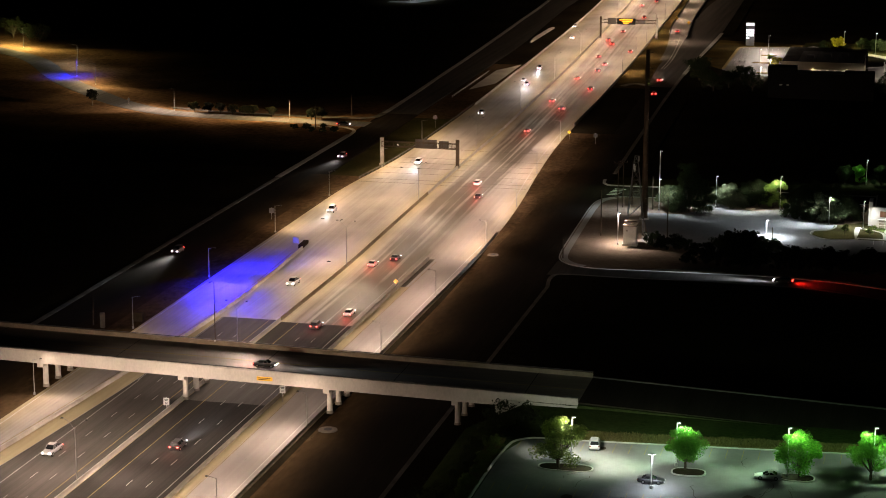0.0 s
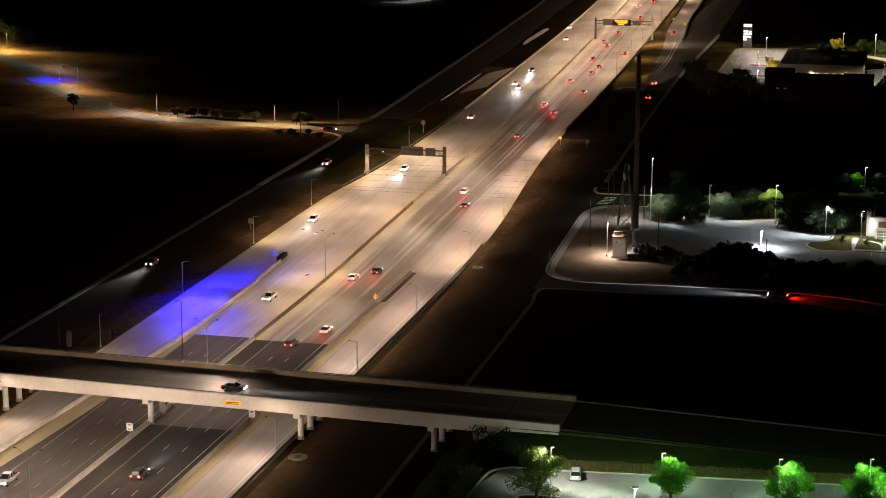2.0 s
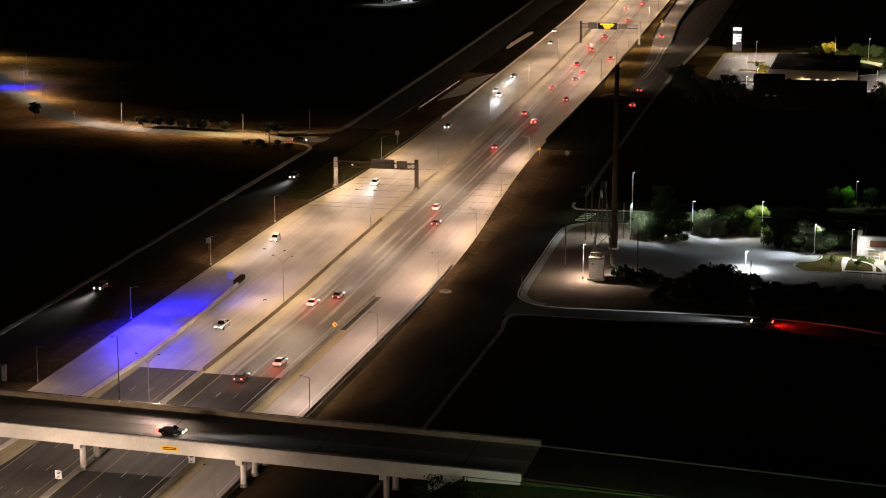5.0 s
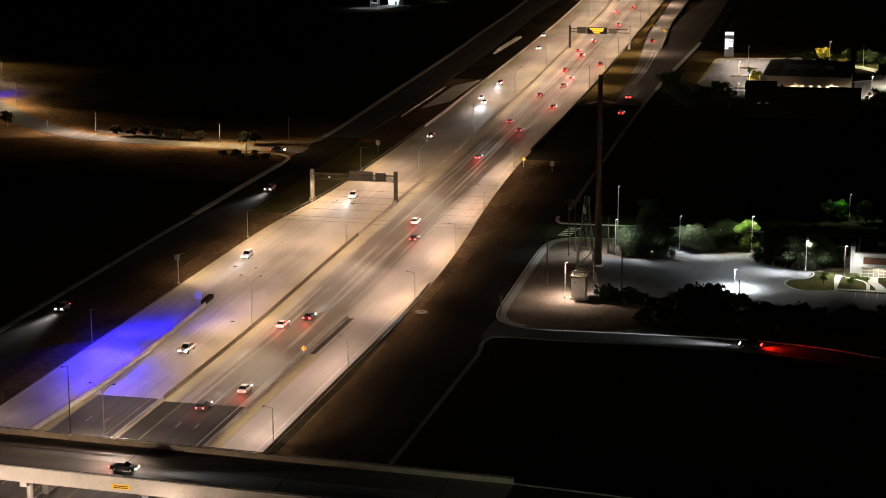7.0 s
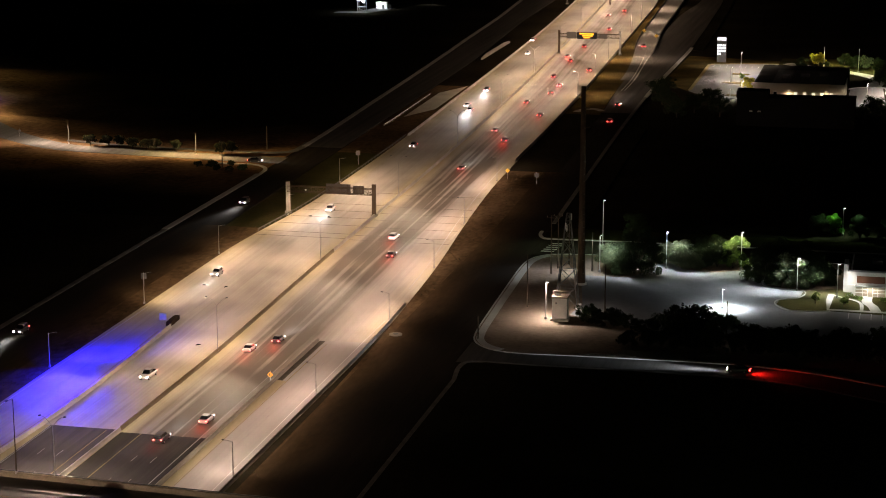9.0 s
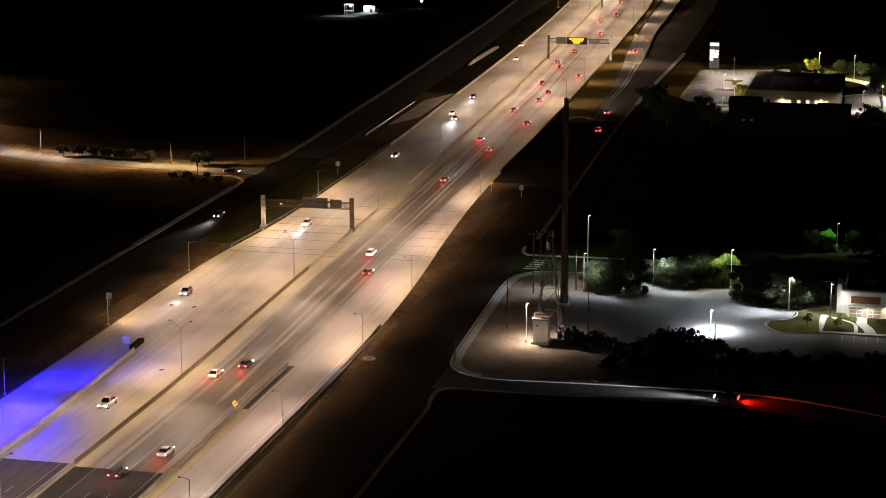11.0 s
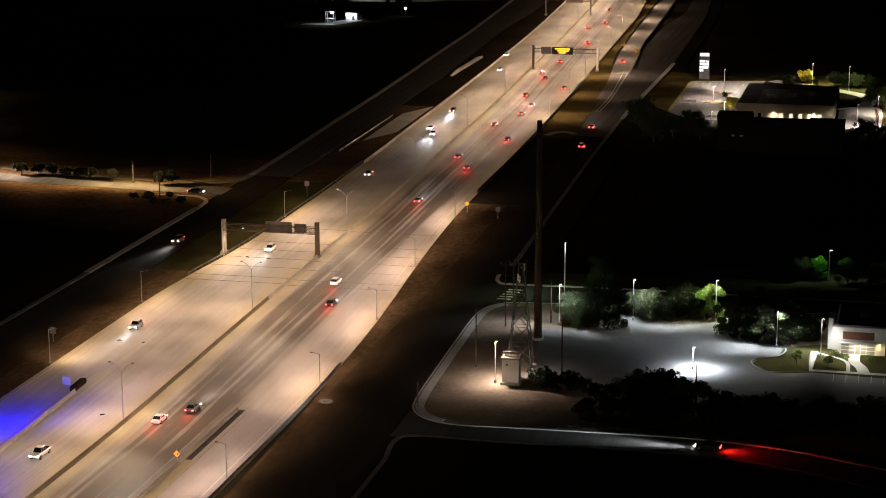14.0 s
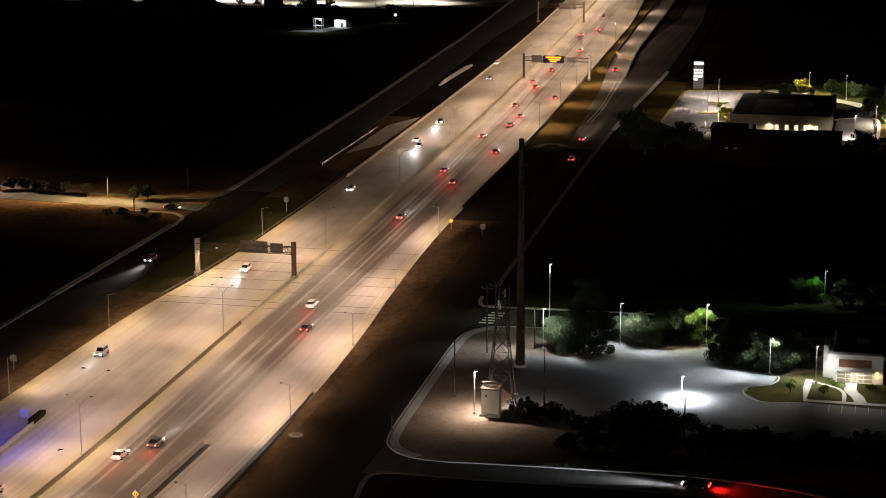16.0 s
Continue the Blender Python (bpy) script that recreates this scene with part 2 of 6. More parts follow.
WHITE_WALL = surface("white_render", (0.66, 0.65, 0.63), (0.80, 0.79, 0.77), 0.85, 0.2, 4.0)
BRICK = surface("red_brown_brick", (0.16, 0.075, 0.05), (0.27, 0.13, 0.085), 0.9, 0.3, 8.0)
ROOF = surface("dark_roof_felt", (0.045, 0.042, 0.040), (0.10, 0.095, 0.09), 0.9, 0.15, 2.0)
# Near-black wall colour, with the absence of light put into it.
DARK_WALL = surface("unlit_wall_colour", (0.008, 0.008, 0.007), (0.015, 0.014, 0.013), 0.9, 0.1, 2.0)
HEAD, TAIL = glow("headlight_glass", (1.0, 0.95, 0.86), 60), glow("tail_light_lens", (1.0, 0.02, 0.015), 55)
BULB, WHITE_BULB = glow("warm_lamp_lens", (1.0, 0.85, 0.6), 1.5), glow("white_lamp_lens", (0.95, 1.0, 0.97), 25)
LED, PANEL = glow("amber_led", (1.0, 0.36, 0.01), 1.6), glow("lit_white_sign_face", (0.93, 0.97, 1.0), 1.0)
WINDOW_LIGHT = glow("lit_window", (1.0, 0.86, 0.6), 1.1)
SHOP_GLASS = glow("dim_lit_shop_glass", (0.30, 0.27, 0.22), 0.08)
AMBER_BULB = glow("amber_lamp_lens", (1.0, 0.62, 0.2), 3.0)
BLUE_BULB = glow("failing_blue_lamp_lens", (0.2, 0.15, 1.0), 3)


# ------------------------------------------------------------------ mesh helpers
class Shape:
    """Vertices and faces of one mesh."""

    def __init__(self):
        self.v, self.f = [], []

    def ring(self, points):
        start = len(self.v)
        self.v.extend(points)
        return list(range(start, start + len(points)))

    def bridge(self, a, b):
        k = len(a)
        for i in range(k):
            self.f.append((a[i], a[(i + 1) % k], b[(i + 1) % k], b[i]))

    def loft(self, rings):
        made = [self.ring(r) for r in rings]
        for a, b in zip(made, made[1:]):
            self.bridge(a, b)
        self.f.append(tuple(reversed(made[0])))
        self.f.append(tuple(made[-1]))
        return self

    def box(self, x0, x1, y0, y1, z0, z1, c=0.0):
        def rect(d, z):
            return [(x0 + d, y0 + d, z), (x1 - d, y0 + d, z), (x1 - d, y1 - d, z), (x0 + d, y1 - d, z)]
        return self.loft([rect(c, z0), rect(0, z0 + c), rect(0, z1 - c), rect(c, z1)] if c else [rect(0, z0), rect(0, z1)])

    def prism(self, outline, z0, z1):
        return self.loft([[(x, y, z0) for x, y in outline], [(x, y, z1) for x, y in outline]])

    def tube(self, p, q, r0, r1=None, n=8):
        p, q = Vector(p), Vector(q)
        r1 = r0 if r1 is None else r1
        turn = (q - p).to_track_quat("Z", "Y").to_matrix()
        around = [turn @ Vector((math.cos(2 * math.pi * i / n), math.sin(2 * math.pi * i / n), 0)) for i in range(n)]
        return self.loft([[tuple(p + r0 * a) for a in around], [tuple(q + r1 * a) for a in around]])

    def sweep(self, rows, profile):
        """A profile of (across, up) carried along rows of (x, y)."""
        return self.loft([[(x + a, y, u) for a, u in profile] for x, y in rows])

    def leaf(self, p, size, rng):
        a = Vector((rng.gauss(0, 1), rng.gauss(0, 1), rng.gauss(0, 0.6))).normalized()
        b = a.orthogonal().normalized()
        b.rotate(Matrix.Rotation(rng.uniform(0, 6.28), 3, a))
        c = a.cross(b)
        s, w = size * rng.uniform(0.6, 1.3), size * rng.uniform(0.35, 0.6)
        p = Vector(p)
        k = len(self.v)
        self.v.extend([tuple(p - b * s), tuple(p + c * w + a * 0.2 * w), tuple(p + b * s), tuple(p - c * w + a * 0.2 * w)])
        self.f.append((k, k + 1, k + 2, k + 3))

    def mesh(self, name, material, smooth=False):
        me = bpy.data.meshes.new(name)
        me.from_pydata(self.v, [], self.f)
        me.materials.append(material)
        if smooth:
            me.shade_smooth()
        me.update()
        return me


def thing(name, label, category, group="", m=None):
    ob = tagged(new(name), label, category, group)
    if m is not None:
        ob.matrix_world = m
    return ob


def part(name, shape, material, parent, label="", smooth=False):
    ob = new(name, shape.mesh(name, material, smooth))
    ob.parent = parent
    return tagged(ob, label)


def structure(name, shape, material, label="", category="", kind="structure"):
    return tagged(new(name, shape.mesh(name, material)), label, category, "", kind)


# ------------------------------------------------------------------ plan of the roads
def knots(*pairs):
    ys, xs = [p[0] for p in pairs], [p[1] for p in pairs]
    def at(y):
        return float(sum(np.interp(y + d, ys, xs) for d in (-18, -9, 0, 9, 18)) / 5)
    return at


median = knots((-200, 9.4), (165, 9.4), (250, 6.9), (310, 5.6), (373, 4.6), (460, 2.0), (574, -2.2), (674, -7), (822, -14.5), (1000, -25), (1500, -60))
left_edge = knots((-200, -20), (100, -20), (275, -21), (300, -18), (335, -16.9), (400, -17.3), (464, -18.6), (512, -20.3), (570, -21.8), (670, -25), (760, -28.5), (830, -32), (1000, -42), (1500, -77))
right_edge = knots((-200, 38.5), (60, 39.2), (190, 39.5), (250, 36.8), (304, 32.3), (354, 29), (404, 27.6), (460, 27), (560, 24.3), (662, 20.3), (870, 12.0), (1000, 2), (1500, -33))
front_left_out = knots((-200, -43), (100, -43.4), (250, -44.6), (370, -45), (447, -46.6), (512, -49), (578, -51), (640, -53.4), (720, -57), (800, -60), (1000, -72), (1500, -105))
front_left_in = knots((-200, -30), (300, -31.5), (500, -35), (640, -37.5), (720, -42), (800, -46), (957, -48.5), (1000, -52), (1500, -92))
front_right_in = knots((-200, 46), (300, 46), (430, 43), (508, 39), (582, 35.2), (640, 33.5), (700, 33.0), (745, 30.5), (779, 30.2), (834, 29.4), (870, 31), (901, 33), (1000, 28), (1500, -8))
front_right_out = knots((-200, 62.3), (170, 62.3), (215, 58.5), (270, 57), (330, 55), (480, 50.5), (560, 49.2), (590, 49.2), (627, 49.6), (675, 50), (700, 50.2), (771, 48.8), (833, 46.9), (889, 45.5), (1000, 38), (1500, 2))
ramp_wall_left = knots((-200, -22), (0, -12.6), (30, -10.3), (60, -9.0), (90, -6.8), (120, -5.6), (150, -6.2), (187, -8.0))


def steps(a, b, d):
    k = max(1, round((b - a) / d))
    return [a + (b - a) * i / k for i in range(k + 1)]


def strip(lo, hi, y0, y1, z0, z1, step=10):
    s = Shape()
    return s.loft([[(lo(y), y, z0), (hi(y), y, z0), (hi(y), y, z1), (lo(y), y, z1)] for y in steps(y0, y1, step)])


def line(at, y0, y1, w=0.15, z=0.008, step=12):
    return strip(lambda y: at(y) - w / 2, lambda y: at(y) + w / 2, y0, y1, z, z + 0.006, step)


def shifted(at, d):
    return lambda y: at(y) + d


# ------------------------------------------------------------------ ground and carriageways
g = Shape()
xs, ys = steps(-1800, 1800, 60), steps(-500, 3600, 60)
for y in ys:
    for x in xs:
        g.v.append((x, y, -0.165 + 0.025 * noise.noise((x * 0.004, y * 0.004, 0))))
w = len(xs)
for j in range(len(ys) - 1):
    for i in range(w - 1):
        g.f.append((j * w + i, j * w + i + 1, (j + 1) * w + i + 1, (j + 1) * w + i))
structure("ground", g, SOIL, "dry grass and bare soil beside the freeway, coloured dark as unlit", "ground")

def lane_uv(ob):
    """u across from the median line, v along the road."""
    layer = ob.data.uv_layers.new(name="lanes")
    for loop in ob.data.loops:
        x, y, _ = ob.data.vertices[loop.vertex_index].co
        layer.data[loop.index].uv = (x - median(y), y)
    layer = ob.data.uv_layers.new(name="shoulders")
    for loop in ob.data.loops:
        x, y, _ = ob.data.vertices[loop.vertex_index].co
        layer.data[loop.index].uv = (x - left_edge(y), right_edge(y) - x)
    return ob


freeway = structure("freeway", strip(left_edge, right_edge, -200, 1500, -0.5, 0.0), CONCRETE, "lamp-lit pale worn concrete freeway with tyre streaks", "road")
lane_uv(freeway)
structure("asphalt_lanes_west", strip(lambda y: ramp_wall_left(y) + 4.3 if y < 60 else -4.6, shifted(median, -0.5), -200, 112.5, -0.2, 0.004), ASPHALT, "dark asphalt lanes ending at the concrete", "road")
structure("asphalt_lanes_east", strip(shifted(median, 0.5), lambda y: 26.9, -200, 49, -0.2, 0.004), DARK_ASPHALT, "dark asphalt lanes beneath the overpass", "road")
structure("grey_lanes_east", strip(shifted(median, 0.5), lambda y: 26.9, 49.004, 72, -0.2, 0.004), GREY_ASPHALT, "faded grey pavement beneath the overpass", "road")
structure("asphalt_lanes_north", strip(shifted(median, 0.5), lambda y: 26.9, 72.004, 111.2, -0.2, 0.004), DARK_ASPHALT, "dark asphalt lanes ending at the concrete", "road")
structure("ramp_east", strip(lambda y: 29.2, lambda y: 38.9, -200, 181, -0.2, 0.004), RAMP_CONCRETE, "pale concrete ramp beside the freeway", "road")
structure("verge_west", strip(lambda y: front_left_in(y) + 0.3, lambda y: left_edge(y) - 0.01, -200, 288, -0.9, -0.10), VERGE, "bare soil and thin grass between the carriageways", "verge")
structure("grass_verge_west", strip(lambda y: front_left_in(y) + 0.3, lambda y: left_edge(y) - 0.01, 288.01, 405, -0.9, -0.10), LAWN, "thin green grass between the carriageways", "verge")
structure("far_verge_west", strip(lambda y: front_left_in(y) + 0.3, lambda y: left_edge(y) - 0.01, 405.01, 560, -0.9, -0.10), VERGE, "dry brown grass between the carriageways", "verge")
# Dark soil colour replaces the verge brown where no lamp reaches.
structure("unlit_verge_west", strip(lambda y: front_left_in(y) + 0.3, lambda y: left_edge(y) - 0.01, 560.01, 1500, -0.9, -0.10), SOIL, "soil between freeway and frontage road, darkened in colour as unlit", "verge")
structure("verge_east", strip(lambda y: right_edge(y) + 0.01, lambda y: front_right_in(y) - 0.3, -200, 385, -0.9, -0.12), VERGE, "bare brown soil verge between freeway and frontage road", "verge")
# This stretch is unlit, so it takes the darker soil colour.
structure("unlit_verge_east", strip(lambda y: right_edge(y) + 0.01, lambda y: front_right_in(y) - 0.3, 385.01, 500, -0.9, -0.12), SOIL, "scrubby verge beside the freeway, darkened in colour as unlit", "verge")
structure("olive_verge_east", strip(lambda y: right_edge(y) + 0.01, lambda y: front_right_in(y) - 0.3, 500.01, 575, -0.9, -0.12), LAMPLIT_GRASS, "grass beside the freeway with yellow lamp light in its colour", "verge")
structure("frontage_road_west", strip(front_left_out, front_left_in, -200, 412, -0.9, -0.02), UNLIT_ROAD, "asphalt frontage road, its colour darkened as unlit", "road")
# The far stretches take a lighter asphalt in place of lamp light.
structure("frontage_road_northwest", strip(front_left_out, front_left_in, 412.01, 1500, -0.9, -0.02), ASPHALT, "asphalt frontage road, its lighter grey standing in for lamp light", "road")
structure("frontage_road_east", strip(front_right_in, front_right_out, -200, 505, -0.9, -0.02), UNLIT_ROAD, "asphalt frontage road, its colour darkened as unlit", "road")
structure("frontage_road_northeast", strip(front_right_in, front_right_out, 505.01, 1500, -0.9, -0.02), ASPHALT, "asphalt frontage road, its lighter grey standing in for lamp light", "road")

structure("frontage_shoulder_east", strip(lambda y: front_right_out(y) + 0.01, lambda y: front_right_out(y) + 9, 300, 469, -0.6, -0.03), SOIL, "dark soil shoulder beside the frontage road", "verge")
structure("frontage_shoulder_far", strip(lambda y: front_right_out(y) + 1.01, lambda y: front_right_out(y) + 6, 690, 1500, -0.6, 0.07), SOIL, "dark soil shoulder beside the frontage road", "verge")

# edge lines and lane dashes
ramp_white = lambda y: -18.4 - 0.9 * min(1, max(0, y / 70))
for name, at, y0, y1, m in (
        ("edge_line", lambda y: -4.0, -200, 60, DASH_PAINT), ("edge_line", lambda y: -4.3, 60, 112, DASH_PAINT),
        ("edge_line", shifted(median, -2.6), -200, 112, YELLOW_LINE), ("edge_line", shifted(median, 4.5), -200, 111, YELLOW_LINE),
        ("edge_line", lambda y: 25.4, -200, 165, DASH_PAINT), ("edge_line", lambda y: 29.95, -200, 178, YELLOW_LINE),
        ("edge_line", lambda y: 37.2, -200, 200, WHITE_LINE), ("edge_line", ramp_white, -200, 200, WHITE_LINE),
        ("edge_line", lambda y: ramp_wall_left(y) - 1.6, -200, 180, YELLOW_LINE),
        ("edge_line", shifted(right_edge, -2.4), 230, 420, WORN_LINE)):
    ob = structure(name, line(at, y0, y1, 0.16), m, "worn painted edge line on the freeway", "road marking")
dash = Shape().box(-0.07, 0.07, -1.6, 1.6, 0.008, 0.014).mesh("lane_dash", DASH_PAINT)
for offset, first, last in ((-9.4, -4, 9), (-5.74, -4, 9), (8.5, -4, 9), (12.15, -4, 9)):
    for k in range(first, last):
        y = 12.192 * k
        ob = new("lane_dash", dash)
        ob.parent = freeway
        ob.location = (median(y) + offset, y, 0)
for k in range(-3, 15):
    for x in (33.5, -14.0 - 0.0 * k):
        ob = new("lane_dash", dash)
        ob.parent, ob.location = freeway, (x, 12.192 * k + 4, 0)
for y in (279.5, 285, 295.5, 305, 314, 323.5, 341):
    structure("tar_seam", Shape().prism(
        [(left_edge(y) + 0.6, y - 0.16), (median(y) - 0.6, y - 0.16), (median(y) - 0.6, y + 0.16), (left_edge(y) + 0.6, y + 0.16)], 0.004, 0.010), TAR,
        "dark tar seam across the concrete lanes", "road seam")
    structure("tar_seam", Shape().prism([(median(y) + 0.6, y - 1.2), (right_edge(y) - 0.6, y - 1.2), (right_edge(y) - 0.6, y - 0.9), (median(y) + 0.6, y - 0.9)], 0.004, 0.010), TAR,
              "dark tar seam across the concrete lanes", "road seam")

JERSEY = [(-0.30, -0.1), (-0.30, 0.08), (-0.14, 0.32), (-0.09, 0.82), (0.09, 0.82), (0.14, 0.32), (0.30, 0.08), (0.30, -0.1)]


def barrier(name, at, y0, y1, label, high=1.0, step=8, material=None):
    s = Shape().sweep([(at(y), y) for y in steps(y0, y1, step)], [(a, u * high) for a, u in JERSEY])
    return structure(name, s, material or DIRTY, label, "barrier")


STAINED_AND_UNLIT = surface("brown_stained_and_unlit_concrete", (0.16, 0.132, 0.092), (0.31, 0.262, 0.19), 0.9, 0.4, 3.0, (1, 0.15, 1), 0.15)
barrier("median_barrier", median, -200, 112, "pale concrete median barrier beside the asphalt lanes", 1.0, material=CAST)
barrier("median_barrier", median, 112.01, 264, "long brown-stained concrete median barrier", 1.0, material=STAINED_AND_UNLIT)
barrier("median_barrier", median, 264.01, 1300, "long stained concrete median barrier", 1.0, material=CAST)
barrier("ramp_barrier_west", ramp_wall_left, -200, 184, "tan concrete barrier dividing ramp from freeway", material=CAST)
barrier("ramp_barrier_east", lambda y: 27.5, -200, 180, "concrete barrier dividing the ramp from the lanes")
structure("gore_strip", strip(lambda y: 27.75, lambda y: 29.0, 150, 180.5, -0.2, 0.006), TAR, "dark paved strip behind the ramp barrier", "road")
DUSTY = surface("tan_dusty_concrete", (0.30, 0.26, 0.165), (0.52, 0.46, 0.30), 0.8, 0.3, 1.5, (1, 0.05, 1), 0.05, contrast=0.3)
structure("gore_shoulder_east", strip(lambda y: 27.81, lambda y: 29.75, -200, 149.9, -0.2, 0.010), DUSTY, "tan dusty shoulder beside the ramp barrier", "road")
structure("gore_shoulder_west", strip(lambda y: ramp_wall_left(y) + 0.31, lambda y: (ramp_wall_left(y) + 4.2 if y < 60 else -4.7) - 0.02, -200, 112.4, -0.2, 0.010), DUSTY, "tan dusty shoulder beside the ramp barrier", "road")
barrier("edge_barrier_east", lambda y: right_edge(y) - 0.35, -200, 215, "stained concrete barrier at the outer edge", 0.75)
# Flat dark strip that paints the shade outside the edge barrier.
structure("barrier_shade_east", strip(lambda y: right_edge(y) + 0.02, lambda y: right_edge(y) + 0.35 + 1.2 * min(1.0, max(0.0, (196 - y) / 60)), -200, 196, -0.5, -0.105), SOIL, "flat dark strip painted as shade outside the ramp's edge barrier", "ditch")
barrier("far_edge_barrier_east", lambda y: right_edge(y) - 0.3, 400, 1300, "concrete barrier along the far freeway edge")
barrier("far_edge_barrier_west", lambda y: left_edge(y) + 0.3, 440, 1300, "pale concrete barrier along the far freeway edge", material=CAST)


def guard_rail(points, label, m):
    t = thing("guard_rail", label, "guard rail")
    for (x0, y0), (x1, y1) in zip(points, points[1:]):
        k = max(1, round(math.hypot(x1 - x0, y1 - y0) / 4))
        for i in range(k):
            x, y = x0 + (x1 - x0) * i / k, y0 + (y1 - y0) * i / k
            part("post", Shape().box(x - 0.09, x + 0.09, y - 0.09, y + 0.09, -0.4, 0.72, 0.01), m, t)
    rows = points
    part("rail", Shape().sweep(rows, [(0.10, 0.45), (0.16, 0.52), (0.11, 0.60), (0.16, 0.68), (0.10, 0.76), (0.07, 0.76), (0.12, 0.60), (0.07, 0.45)]), m, t)
    return t


guard_rail([(left_edge(y) - 0.4, y) for y in steps(284, 440, 12)], "dull grey guard rail beside the shoulder", DULL_STEEL)
guard_rail([(-31.0, 458), (-31.5, 495), (-32.2, 532)], "galvanised guard rail above the drainage channel", STEEL)
structure("channel_floor", Shape().prism([(-29.5, 480), (-22.5, 500), (-23.5, 560), (-30.5, 540)], -0.3, -0.085), CAST, "pale concrete drainage apron beside the freeway", "drain")
structure("culvert_headwall", Shape().loft([[(-35.4, y, -0.3), (-34.4, y, -0.3), (-34.6, y, h), (-35.2, y, h)] for y, h in ((640, 0.5), (650, 1.4), (690, 1.4), (702, 0.6))]), CAST, "pale concrete headwall beside the frontage road", "wall")


# ------------------------------------------------------------------ kerbs, side roads, car parks
def ribbon(points, width, z0, z1, side=0.0):
    """A slab that follows points, width across, shifted to one side."""
    s, rows = Shape(), []
    for i, (x, y) in enumerate(points):
        a, b = points[max(0, i - 1)], points[min(len(points) - 1, i + 1)]
        d = Vector((b[0] - a[0], b[1] - a[1])).normalized()
        nx, ny = -d.y, d.x
        p, q = side - width / 2, side + width / 2
        rows.append([(x + nx * p, y + ny * p, z0), (x + nx * q, y + ny * q, z0), (x + nx * q, y + ny * q, z1), (x + nx * p, y + ny * p, z1)])
    return s.loft(rows)


def smooth_path(points, k=6):
    out = []
    n = len(points)
    for i in range(n - 1):
        p = [Vector(points[max(0, min(n - 1, i + j))]) for j in (-1, 0, 1, 2)]
        for s in range(k):
            t = s / k
            out.append(tuple(0.5 * (2 * p[1] + (p[2] - p[0]) * t + (2 * p[0] - 5 * p[1] + 4 * p[2] - p[3]) * t * t + (3 * p[1] - p[0] - 3 * p[2] + p[3]) * t ** 3)))
    out.append(tuple(points[-1]))
    return out


structure("culvert_apron", ribbon(smooth_path([(29.5, 505), (31.5, 511), (35, 513), (38.6, 509)]), 2.4, -0.5, 0.02), DIRTY, "soiled curved concrete culvert apron on the verge", "drain")
structure("kerb_west", ribbon([(front_left_out(y) - 0.5, y) for y in steps(-200, 280, 12)], 1.5, -0.5, 0.10), DIM_KERB, "concrete kerb along the frontage road, darkened as dimly lit", "kerb")
structure("kerb_west_path", ribbon([(front_left_out(y) - 0.7, y) for y in steps(280.01, 362, 12)], 2.0, -0.5, 0.10), KERB, "pale concrete path along the frontage road", "pavement")
structure("kerb_far_west", ribbon([(front_left_out(y) - 0.5, y) for y in steps(412, 1100, 12)], 1.9, -0.5, 0.10), KERB, "pale concrete kerb along the frontage road", "kerb")
structure("kerb_corner_west", ribbon(smooth_path([(-45.4, 362), (-46.5, 371), (-51, 376.5), (-58, 377), (-66, 377)]), 1.2, -0.5, 0.10), KERB, "curved pale kerb at the side street corner", "kerb")
structure("street_pavement_northwest", ribbon(smooth_path([(-47.3, 421), (-46.8, 406), (-51, 399.6), (-63.7, 398.2), (-82, 399), (-100, 400.6), (-114, 402.5), (-128, 407)]), 2.6, -0.5, 0.08), DIM_KERB, "concrete pavement along the side street, darkened as dimly lit", "pavement")
SIDE = smooth_path([(-45.5, 386), (-60, 386.5), (-80, 388.5), (-105, 391), (-127, 395), (-152, 413), (-174, 437), (-194, 460), (-211, 484), (-227, 509), (-243, 530), (-262, 547), (-296, 572), (-380, 612)])
structure("side_street", ribbon(SIDE, 10.5, -0.6, -0.015), GREY_ASPHALT, "grey asphalt side street curving into the dark", "road")


